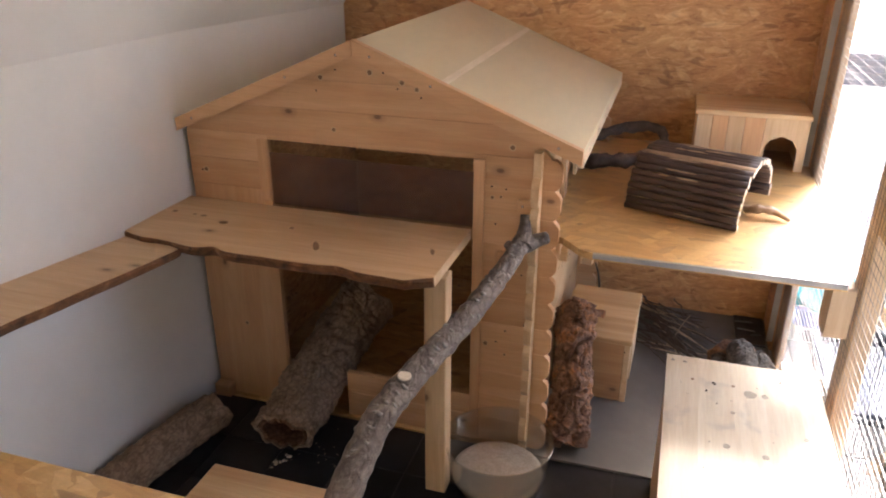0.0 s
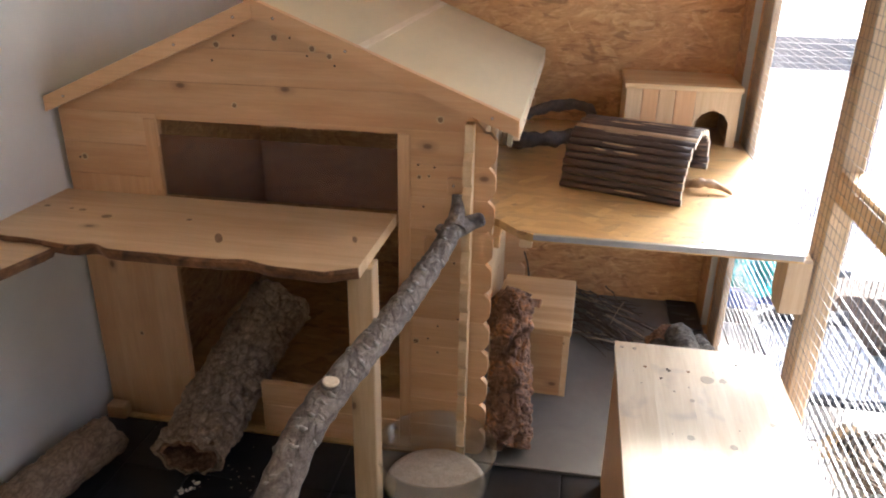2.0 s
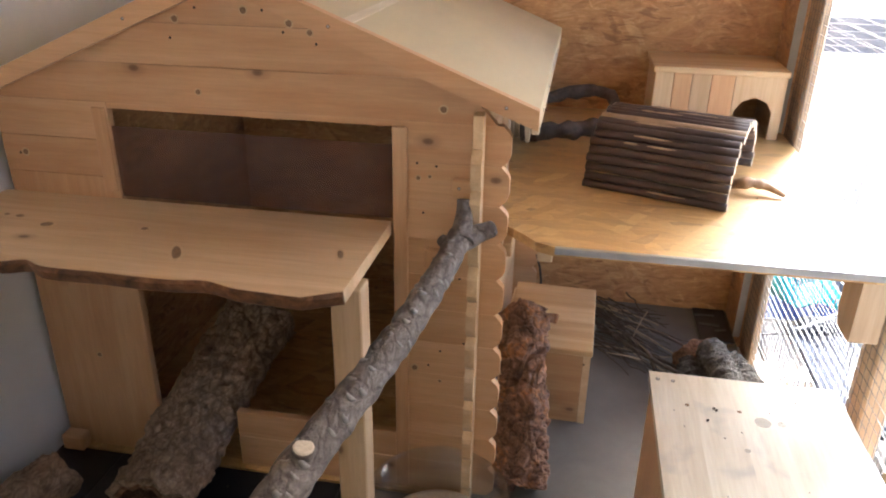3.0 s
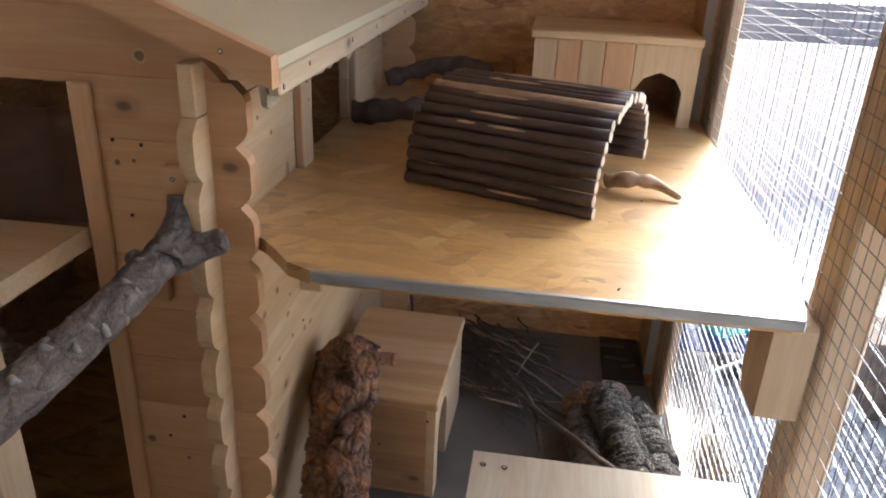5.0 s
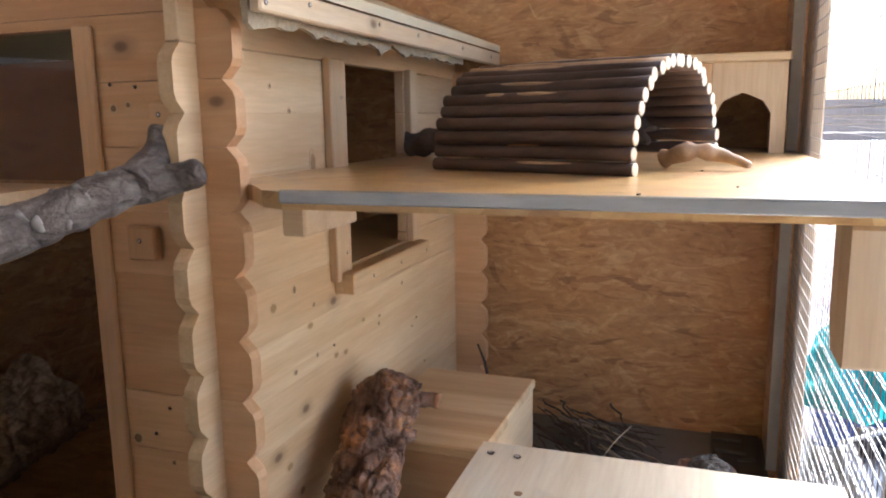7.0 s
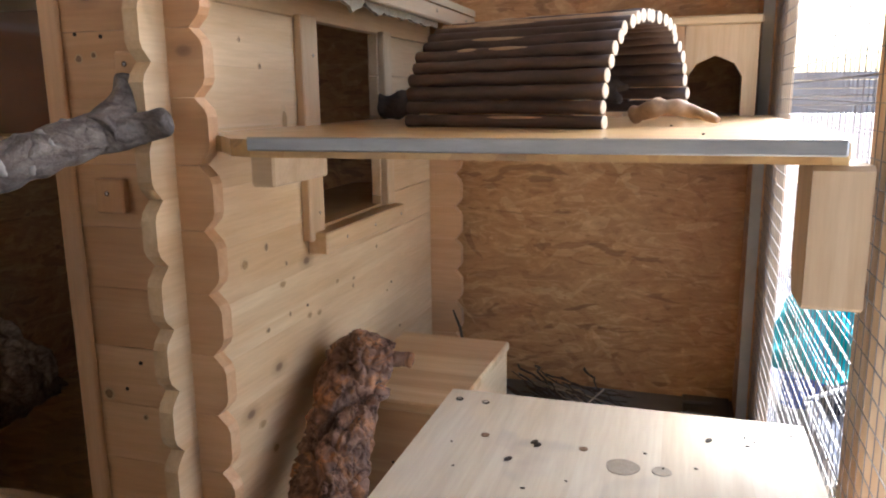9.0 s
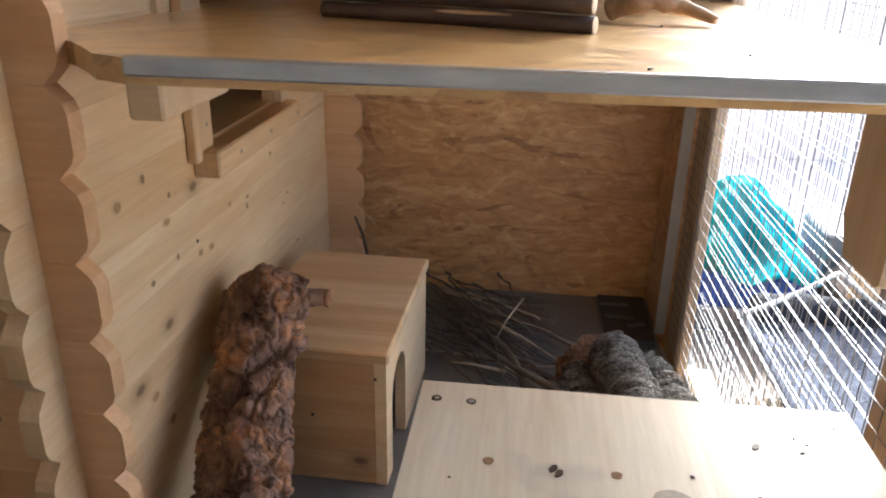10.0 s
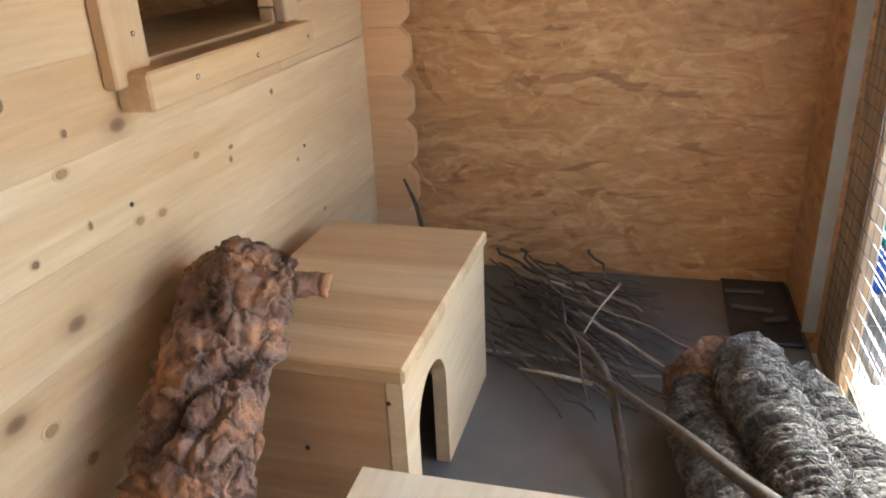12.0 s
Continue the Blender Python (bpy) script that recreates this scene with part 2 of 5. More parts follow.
# Dark colour for the added unseen walls, so they bounce little light.
LIGHT_BLOCK = rough_stuff("dark_light_block", [(0.3, (0.21, 0.195, 0.175)), (0.7, (0.25, 0.235, 0.21))], 4, 0.85, 0.03, 0.001, fleck=0.1)
PARAPET = rough_stuff("white_parapet", [(0.3, (0.80, 0.79, 0.77)), (0.7, (0.85, 0.84, 0.82))], 4, 0.85, 0.03, 0.001, fleck=0.08)
GREY = rough_stuff("grey_sheet", [(0.3, (0.115, 0.104, 0.088)), (0.7, (0.155, 0.142, 0.122))], 8, 0.5, 0.05, 0.001, fleck=0.15)
BLACK = rough_stuff("black_floor", [(0.3, (0.012, 0.012, 0.014)), (0.75, (0.03, 0.03, 0.034))], 14, 0.28, 0.08, 0.001)
CORK = bark_mat("cork_bark", [(0.3, (0.16, 0.105, 0.07)), (0.42, (0.32, 0.225, 0.15)), (0.6, (0.43, 0.315, 0.22)), (0.8, (0.54, 0.42, 0.31))], 24, 60, 0.95, (1, 0.6, 1), 0.5)
CORK_GREY = bark_mat("grey_cork_bark", [(0.3, (0.05, 0.038, 0.028)), (0.42, (0.125, 0.102, 0.08)), (0.58, (0.225, 0.20, 0.168)), (0.8, (0.38, 0.35, 0.31))], 24, 140, 0.95, (1, 1.2, 1), 0.1, 0.75, 1.0, 0.2)
PINEBARK = bark_mat("red_pine_bark", [(0.30, (0.09, 0.055, 0.042)), (0.40, (0.23, 0.13, 0.088)), (0.455, (0.30, 0.17, 0.112)), (0.463, (0.05, 0.03, 0.022)), (0.472, (0.30, 0.175, 0.12)), (0.54, (0.35, 0.205, 0.14)), (0.56, (0.48, 0.235, 0.115)), (0.61, (0.52, 0.26, 0.13)), (0.622, (0.07, 0.04, 0.028)), (0.635, (0.31, 0.265, 0.23)), (0.8, (0.24, 0.17, 0.125))], 11, 40, 0.9, (1, 0.7, 0.7), 0.04, 0.65, 1.0, 0.45)
CORK_RED = bark_mat("brown_inner_cork", [(0.3, (0.14, 0.075, 0.045)), (0.55, (0.30, 0.165, 0.095)), (0.8, (0.42, 0.26, 0.16))], 30, 60, 0.95, (1, 1, 1), 0.4)
BRANCH = bark_mat("scaly_branch_bark", [(0.3, (0.08, 0.062, 0.052)), (0.5, (0.17, 0.135, 0.112)), (0.66, (0.25, 0.21, 0.18)), (0.82, (0.46, 0.43, 0.39))], 26, 55, 0.75, (1, 0.6, 1), 0.5)
FLAKE = rough_stuff("pale_bark_flake", [(0.3, (0.18, 0.155, 0.135)), (0.7, (0.34, 0.31, 0.28))], 60, 0.8, 0.4, 0.002)
STICK = rough_stuff("dark_willow_bark", [(0.25, (0.05, 0.032, 0.026)), (0.6, (0.10, 0.062, 0.048)), (0.85, (0.17, 0.11, 0.08))], 30, 0.6, 0.4, 0.002, (0.25, 1, 1))
STICK_BARE = rough_stuff("peeled_willow", [(0.3, (0.36, 0.225, 0.13)), (0.7, (0.54, 0.38, 0.24))], 30, 0.6, 0.3, 0.002)
STICK_PALE = rough_stuff("peeled_stick", [(0.3, (0.46, 0.31, 0.19)), (0.7, (0.64, 0.47, 0.31))], 30, 0.6, 0.3, 0.002, (0.25, 1, 1))
CUT = rough_stuff("cut_wood_end", [(0.3, (0.62, 0.50, 0.35)), (0.7, (0.80, 0.70, 0.54))], 120, 0.7, 0.2, 0.001)
TWIG = rough_stuff("twig_bark", [(0.3, (0.060, 0.043, 0.030)), (0.7, (0.155, 0.118, 0.085))], 60, 0.85, 0.4, 0.002)
SAND = rough_stuff("bathing_sand", [(0.3, (0.50, 0.42, 0.32)), (0.7, (0.66, 0.57, 0.45))], 60, 0.95, 0.5, 0.002)
DARKWOOD = rough_stuff("old_dark_wood", [(0.3, (0.05, 0.035, 0.026)), (0.7, (0.14, 0.10, 0.075))], 30, 0.85, 0.8, 0.005)
FELT = rough_stuff("underlay_felt", [(0.3, (0.38, 0.31, 0.21)), (0.7, (0.50, 0.42, 0.29))], 60, 0.95, 0.6, 0.004)
PLUSH = rough_stuff("blue_grey_plush", [(0.3, (0.035, 0.04, 0.055)), (0.7, (0.085, 0.095, 0.13))], 45, 1.0, 1.0, 0.008)
PLUSH_DARK = rough_stuff("dark_grey_plush", [(0.3, (0.014, 0.016, 0.022)), (0.7, (0.035, 0.04, 0.05))], 45, 1.0, 1.0, 0.008)
TOWEL = rough_stuff("turquoise_terry", [(0.3, (0.0, 0.24, 0.29)), (0.7, (0.01, 0.40, 0.45))], 90, 1.0, 0.7, 0.004)
BLUEBOX = rough_stuff("blue_plastic", [(0.3, (0.012, 0.07, 0.42)), (0.7, (0.016, 0.09, 0.5))], 8, 0.35, 0.0, fleck=0.15)
TERRACE = rough_stuff("pale_terrace", [(0.3, (0.62, 0.59, 0.54)), (0.7, (0.74, 0.71, 0.66))], 5, 0.8, 0.1, 0.003, fleck=0.15)
STONE = rough_stuff("grey_stand", [(0.3, (0.26, 0.25, 0.24)), (0.7, (0.34, 0.33, 0.32))], 8, 0.8, 0.1, 0.002, fleck=0.2)
TAUPE = rough_stuff("taupe_sheet", [(0.3, (0.22, 0.195, 0.17)), (0.7, (0.30, 0.27, 0.24))], 30, 0.95, 0.5, 0.003)
FARGREY = rough_stuff("grey_slats", [(0.3, (0.14, 0.15, 0.17)), (0.7, (0.20, 0.21, 0.23))], 9, 0.7, 0.1)
STRIP = rough_stuff("pale_grey_strip", [(0.3, (0.40, 0.40, 0.39)), (0.7, (0.47, 0.47, 0.46))], 12, 0.5, 0.05, 0.001, fleck=0.15)
CORD = rough_stuff("white_cord", [(0.3, (0.6, 0.58, 0.54)), (0.7, (0.75, 0.73, 0.7))], 200, 0.9, 0.3)
ALU, _n, _l, _b = mat("grey_aluminium_edge", 0.42, 0.7)
_b.inputs["Base Color"].default_value = (0.42, 0.43, 0.45, 1)
_nz = noise_tex(_n, _l, coords(_n, _l, (0.2, 1, 1)), 90, 4)
_l.new(ramp(_n, _l, _nz, [(0.3, (0.34, 0.35, 0.37)), (0.7, (0.48, 0.49, 0.51))]), _b.inputs["Base Color"])
STEEL, _n, _l, _b = mat("galvanised_wire", 0.45, 0.8)
_b.inputs["Base Color"].default_value = (0.17, 0.17, 0.18, 1)
SCREW, _n, _l, _b = mat("zinc_screw", 0.35, 1.0)
_b.inputs["Base Color"].default_value = (0.6, 0.58, 0.55, 1)
NAILHOLE, _n, _l, _b = mat("dark_nail_head", 0.6, 0.3)
_b.inputs["Base Color"].default_value = (0.05, 0.035, 0.025, 1)
BOWL_GLASS, _n, _l, _b = mat("scuffed_glass", 0.06)
_tr, _gl, _fr, _pw, _mx = _n.new("ShaderNodeBsdfTransparent"), _n.new("ShaderNodeBsdfGlossy"), _n.new("ShaderNodeLayerWeight"), _n.new("ShaderNodeMath"), _n.new("ShaderNodeMixShader")
_tr.inputs[0].default_value, _gl.inputs["Roughness"].default_value = (0.93, 0.94, 0.94, 1), 0.15
_pw.operation, _pw.inputs[1].default_value, _pw.inputs[2].default_value = "MULTIPLY_ADD", 0.42, 0.05
_l.new(_fr.outputs["Facing"], _pw.inputs[0]), _l.new(_pw.outputs[0], _mx.inputs[0])
_l.new(_tr.outputs[0], _mx.inputs[1]), _l.new(_gl.outputs[0], _mx.inputs[2])
_l.new(_mx.outputs[0], _n["Material Output"].inputs["Surface"])
# Brown tint and small diffuse share stand in for reflections on the pane.
ACRYL, _n, _l, _b = mat("acrylic_haze_tint", 0.08)
_b.inputs["Transmission Weight"].default_value, _b.inputs["IOR"].default_value = 0.93, 1.05
_b.inputs["Base Color"].default_value, _b.inputs["Roughness"].default_value = (0.62, 0.48, 0.43, 1), 0.2


# ---- builders ----
def bm_box(bm, x0, x1, y0, y1, z0, z1, bevel=0.0015, m=None):
    r = bmesh.ops.create_cube(bm, size=1.0, matrix=Matrix.LocRotScale(((x0 + x1) / 2, (y0 + y1) / 2, (z0 + z1) / 2), None, (x1 - x0, y1 - y0, z1 - z0)))
    vs = r["verts"]
    if bevel:
        es = list({e for v in vs for e in v.link_edges})
        r2 = bmesh.ops.bevel(bm, geom=es, offset=bevel, segments=1, affect="EDGES")
        vs = list({v for f in r2["faces"] for v in f.verts} | {v for v in vs if v.is_valid})
    if m is not None:
        bmesh.ops.transform(bm, matrix=m, verts=[v for v in vs if v.is_valid])
    return bm


def box_bm(*a, **k):
    return bm_box(bmesh.new(), *a, **k)


def prism(outline, axis, a, b):
    """A flat outline of (u, v) pairs drawn out along an axis from a to b. Axis x: (y, z); y: (x, z); z: (x, y)."""
    bm = bmesh.new()
    put = {"x": lambda u, v, w: (w, u, v), "y": lambda u, v, w: (u, w, v), "z": lambda u, v, w: (u, v, w)}[axis]
    lo = [bm.verts.new(put(u, v, a)) for u, v in outline]
    hi = [bm.verts.new(put(u, v, b)) for u, v in outline]
    bm.faces.new(lo), bm.faces.new(hi)
    for i in range(len(lo)):
        bm.faces.new((lo[i], lo[i - 1], hi[i - 1], hi[i]))
    bmesh.ops.recalc_face_normals(bm, faces=bm.faces)
    return bm


def tube_bm(points, radii, seg=10, wob=0.0, freq=20.0, seed=0.0, bm=None, caps=True):
    """A round bar along a line of points, with uneven girth."""
    bm = bm or bmesh.new()
    pts = [Vector(p) for p in points]
    rings, side = [], None
    for i, p in enumerate(pts):
        d = (pts[min(i + 1, len(pts) - 1)] - pts[max(i - 1, 0)]).normalized()
        side = d.orthogonal().normalized() if side is None else (side - d * side.dot(d)).normalized()
        up = d.cross(side)
        ring = []
        for k in range(seg):
            a = 2 * math.pi * k / seg
            w = side * math.cos(a) + up * math.sin(a)
            r = radii[i] if not isinstance(radii, (int, float)) else radii
            if wob:
                r *= 1 + wob * noise.noise((p + w * r) * freq + Vector((seed, seed * 0.7, 0)))
            ring.append(bm.verts.new(p + w * r))
        rings.append(ring)
    for a, b in zip(rings, rings[1:]):
        for k in range(seg):
            f = bm.faces.new((a[k - 1], a[k], b[k], b[k - 1]))
            f.smooth = True
    if caps:
        bm.faces.new(rings[0][::-1]), bm.faces.new(rings[-1])
    return bm


def lerp_path(pts, n):
    """n points spread evenly over a polyline, smoothed."""
    P = [Vector(p) for p in pts]
    out = []
    for i in range(n):
        u = i / (n - 1) * (len(P) - 1)
        k = min(int(u), len(P) - 2)
        t = u - k
        p0, p1, p2, p3 = P[max(k - 1, 0)], P[k], P[k + 1], P[min(k + 2, len(P) - 1)]
        out.append(0.5 * ((2 * p1) + (p2 - p0) * t + (2 * p0 - 5 * p1 + 4 * p2 - p3) * t * t + (3 * p1 - p0 - 3 * p2 + p3) * t * t * t))
    return out


def mesh_of(name, bm, material):
    me = bpy.data.meshes.new(name)
    bm.to_mesh(me)
    bm.free()
    for one in material if isinstance(material, (list, tuple)) else [material]:
        me.materials.append(one)
    return me


def thing(name, at, label, category, group="", kind=""):
    ob = new(name)
    ob.location = at
    ob.empty_display_size = 0.05
    return tagged(ob, label, category, group, kind)


def solid(name, bm, material, label, category="", group="", kind=""):
    return tagged(new(name, mesh_of(name, bm, material)), label, category, group, kind)


def world_of(ob):
    """Where a parent's own coordinates start: parts lie at the place's zero."""
    return Vector(ob.location) if ob.parent is None else Vector((0, 0, 0))


def part(name, bm, material, parent, label=""):
    """One mesh under a thing or a part; the mesh is given in the place's own coordinates."""
    ob = new(name, mesh_of(name, bm, material))
    ob.parent = parent
    ob.matrix_parent_inverse = Matrix.Translation(-world_of(parent))
    return tagged(ob, label)


def shared(name, me, parent, m, label=""):
    """A piece on shared mesh data at the pose m in the place's own coordinates."""
    ob = new(name, me)
    ob.parent = parent
    ob.matrix_basis = Matrix.Translation(-world_of(parent)) @ m
    return tagged(ob, label)


def disc_bm(r, h, seg=10):
    bm = bmesh.new()
    bmesh.ops.create_cone(bm, cap_ends=True, segments=seg, radius1=r, radius2=r * 0.85, depth=h)
    return bm


SCREW_ME = None


def screw(parent, at, normal, r=0.0035):
    global SCREW_ME
    if SCREW_ME is None:
        bm = disc_bm(1.0, 0.4, 10)
        bmesh.ops.create_cube(bm, size=1.0, matrix=Matrix.LocRotScale((0, 0, 0.2), None, (1.1, 0.22, 0.08)))
        bmesh.ops.create_cube(bm, size=1.0, matrix=Matrix.LocRotScale((0, 0, 0.2), None, (0.22, 1.1, 0.08)))
        for f in bm.faces:
            f.material_index = 0
        n = len(bm.faces)
        # Flat dark disc stands in for the shaded countersink round the head.
        bmesh.ops.create_cone(bm, cap_ends=True, segments=12, radius1=1.4, radius2=1.4, depth=0.3)
        bm.faces.ensure_lookup_table()
        for f in bm.faces[n:]:
            f.material_index = 1
        SCREW_ME = mesh_of("screw", bm, (SCREW, NAILHOLE))
    q = Vector(normal).to_track_quat("Z", "Y")
    return shared("screw", SCREW_ME, parent, Matrix.LocRotScale(at, q, (r, r, r)))


# ---- large structure ----
# ground outside, black floor with tiles, grey floor sheet
solid("ground", box_bm(-40, 40, -40, 40, -0.08, -0.03, bevel=0), TERRACE, "pale sunlit terrace slabs around the enclosure", "ground", kind="structure")
floor = solid("floor", box_bm(-1.06, 0.376, 0.2, 1.36, -0.03, -0.0095, bevel=0), BLACK, "black floor under the enclosure", "floor", kind="structure")
solid("floor_house", box_bm(-1.06, -0.215, 1.36, 2.19, -0.03, -0.004, bevel=0), OSB_SHELF, "strand board floor inside the wooden house", "floor", kind="structure")
solid("floor_back", box_bm(-0.226, 0.357, 1.352, 2.19, -0.03, 0.0, bevel=0.001), GREY, "matt grey floor sheet of the lower compartment", "floor", kind="structure")
# left wall, a little out of square, and the slope above it
solid("wall_left", prism([(-1.095, -0.6), (-1.04, 1.4), (-1.0, 2.205), (-1.2, 2.205), (-1.24, -0.6)], "z", -0.03, 0.9), PLASTER, "plain white plastered wall", "wall", kind="structure")
bm = bmesh.new()
lo = [bm.verts.new(p) for p in ((-1.095, -0.6, 0.9), (-1.04, 1.4, 0.9), (-1.0, 2.205, 0.885))]
hi = [bm.verts.new(p) for p in ((-0.30, -0.6, 2.3), (-0.24, 1.4, 2.3), (-0.20, 2.205, 2.3))]
lo2 = [bm.verts.new(v.co + Vector((-0.12, 0, 0.05))) for v in lo]
hi2 = [bm.verts.new(v.co + Vector((-0.12, 0, 0.05))) for v in hi]
for i in (0, 1):
    bm.faces.new((lo[i], lo[i + 1], hi[i + 1], hi[i])), bm.faces.new((lo2[i], hi2[i], hi2[i + 1], lo2[i + 1]))
    bm.faces.new((hi[i], hi[i + 1], hi2[i + 1], hi2[i])), bm.faces.new((lo[i], lo2[i], lo2[i + 1], lo[i + 1]))
bm.faces.new((lo[0], hi[0], hi2[0], lo2[0])), bm.faces.new((lo[2], lo2[2], hi2[2], hi[2]))
bmesh.ops.recalc_face_normals(bm, faces=bm.faces)
solid("ceiling_slope", bm, PLASTER, "white sloping ceiling above the wall", "ceiling", kind="structure")
solid("wall_back", box_bm(-1.06, 0.357, 2.19, 2.206, -0.03, 1.6, bevel=0), OSB_WALL, "back wall of orange-brown strand board", "wall", kind="structure")
solid("wall_side", box_bm(0.3575, 0.392, 2.0605, 2.206, -0.03, 1.6, bevel=0), OSB_SIDE, "narrow strand board return beside the mesh", "wall", kind="structure")
solid("trim_corner", box_bm(0.3535, 0.3705, 2.0572, 2.0602, 0.0, 1.6, bevel=0.0008), STRIP, "pale grey corner strip", "trim", kind="structure")

# Unseen roof, added to keep sun patches off the left wall.
solid("ceiling", box_bm(-0.80, 0.43, 0.35, 2.206, 1.40, 1.42, bevel=0), OSB_SHELF, "unseen board roof added over the enclosure to block the sun", "ceiling", kind="structure")

# Unseen wall and ceiling, added to cut the light from the front.
solid("wall_behind", box_bm(-1.25, 0.75, -0.95, -0.85, -0.03, 2.4, bevel=0), LIGHT_BLOCK, "unseen dark wall added behind to hold back light", "wall", kind="structure")
solid("ceiling_front", box_bm(-1.25, 0.75, -0.85, 0.349, 2.0, 2.1, bevel=0), LIGHT_BLOCK, "unseen dark ceiling added in front of the enclosure to hold back light", "ceiling", kind="structure")

# Unseen board and wall, added to block sun and sky from the right.
solid("ceiling_side", box_bm(0.431, 0.749, 0.35, 2.25, 1.40, 1.42, bevel=0), LIGHT_BLOCK, "unseen board added beside the mesh to keep sun off the table", "ceiling", kind="structure")
solid("wall_right", box_bm(0.75, 0.85, -0.95, 0.96, -0.03, 2.1, bevel=0), LIGHT_BLOCK, "unseen dark wall added on the right to dim the cabin front", "wall", kind="structure")

# ---- mesh side: frame of squared timber, two layers of welded wire ----
X_MESH = 0.372


def timber(name, x0, x1, y0, y1, z0, z1, material, label):
    return solid(name, box_bm(x0, x1, y0, y1, z0, z1, bevel=0.003), material, label, "timber", "mesh frame")


timber("frame_post", 0.3742, 0.392, 1.960, 2.0568, -0.03, 1.6, POST, "squared pine post at the back of the mesh side")
timber("frame_post", 0.380, 0.418, 1.346, 1.408, -0.03, 1.6, POST, "squared pine post with grey weathered edge")
timber("frame_rail", 0.380, 0.418, 1.410, 1.933, -0.03, 0.012, PALE_Y, "sunlit pale bottom rail under the mesh")
timber("frame_rail", 0.380, 0.424, 0.10, 1.344, 0.625, 0.675, PINE_Y, "pine rail across the mesh door")
timber("frame_rail", 0.380, 0.424, 0.10, 1.344, -0.03, 0.012, PALE_Y, "pale bottom rail of the mesh door")


def wire_mesh(x, y0, y1, z0, z1, label, pitch=0.019, r=0.00048):
    bm = bmesh.new()

    def wire(a, b):
        A, B = Vector(a), Vector(b)
        u = (B - A).normalized()
        s, t = u.orthogonal().normalized() * r, u.cross(u.orthogonal().normalized()) * r
        lo = [bm.verts.new(A + p) for p in (s, t, -s, -t)]
        hi = [bm.verts.new(B + p) for p in (s, t, -s, -t)]
        for k in range(4):
            bm.faces.new((lo[k - 1], lo[k], hi[k], hi[k - 1]))

    y = y0
    while y <= y1:
        wire((x, y, z0), (x, y, z1))
        y += pitch
    z = z0 + 0.008
    while z <= z1:
        wire((x - 0.0012, y0, z), (x - 0.0012, y1, z))
        z += pitch
    return solid("wire_mesh", bm, STEEL, label, "wire mesh", "mesh side", "stuff")


wire_mesh(X_MESH, 0.12, 2.04, 0.0, 1.55, "galvanised welded wire mesh on the inside of the timber frame")
wire_mesh(X_MESH + 0.0445, 0.128, 2.04, 0.005, 1.55, "galvanised welded wire mesh on the outside of the timber frame")

# ---- log cabin ----
PITCH, Z_FRONT, Z_SIDE, Z_REAR = 0.0632, 0.0, -0.031, -0.020
RIDGE_X, RIDGE_Z = -0.604, 0.909
FRONT, SIDE = 1.373, -0.217


def roof_z(x):
    return RIDGE_Z - (0.395 * (x - RIDGE_X) if x > RIDGE_X else 0.435 * (RIDGE_X - x))


cabin = thing("log_cabin", (-0.62, 1.77, 0.0), "small pine log cabin with a pitched plywood roof", "pet house")


def ear(sign, z0, z1, tip, root):
    """Points of a board's end with its corners cut off, from bottom to top."""
    d = 0.013
    return [(tip - sign * d, z0 + 0.0003), (tip - sign * 0.2 * d, z0 + 0.011), (tip, z0 + 0.018), (tip, z1 - 0.018), (tip - sign * 0.2 * d, z1 - 0.011), (tip - sign * d, z1 - 0.0003)]


front_bm = []
for k in range(15):
    z0, z1 = Z_FRONT + k * PITCH, Z_FRONT + (k + 1) * PITCH
    if z1 < 0.70:
        right = [(-0.358, z0 + 0.0003)] + ear(1, z0, z1, -0.178, 0) + [(-0.358, z1 - 0.0003)]
        front_bm.append(prism(right, "y", FRONT, FRONT + 0.016))
        if z0 > 0.52:
            front_bm.append(box_bm(-1.03, -0.827, FRONT, FRONT + 0.016, z0 + 0.0003, z1 - 0.0003, bevel=0.0006))
        if z1 < 0.14:
            front_bm.append(box_bm(-0.667, -0.3585, FRONT, FRONT + 0.016, z0 + (0 if k else -0.006), min(z1, 0.118) - 0.0006, bevel=0.0012))
    elif z0 < 0.88:
        top = 0.895
        xs = []
        for z in (z0 + 0.0003, z1 - 0.0003):
            w = max(0.004, top - z)
            xs.append((max(-1.03, RIDGE_X - w / 0.435), min(-0.2, RIDGE_X + w / 0.395), min(z, top)))
        (a0, b0, za), (a1, b1, zb) = xs
        front_bm.append(prism([(a0, za), (b0, za), (b1, zb), (a1, zb)], "y", FRONT, FRONT + 0.016))
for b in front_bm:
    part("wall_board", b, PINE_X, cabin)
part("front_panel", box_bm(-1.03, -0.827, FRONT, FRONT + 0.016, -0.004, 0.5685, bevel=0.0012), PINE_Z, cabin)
part("skirting", box_bm(-1.03, -0.985, FRONT - 0.03, FRONT - 0.001, -0.004, 0.03, bevel=0.003), PINE_X, cabin)
# row over the opening
part("wall_board", prism([(-0.8265, 0.6850), (-0.3585, 0.6850), (-0.3585, 0.6949), (-0.8265, 0.6949)], "y", FRONT + 0.0012, FRONT + 0.016), PINE_X, cabin)
part("opening_trim", box_bm(-0.3575, -0.334, FRONT - 0.006, FRONT - 0.0005, 0.0, 0.6865, bevel=0.0015), PINE_Z, cabin)
part("opening_trim", box_bm(-0.852, -0.828, FRONT - 0.005, FRONT - 0.0005, 0.545, 0.6865, bevel=0.0015), PINE_Z, cabin)
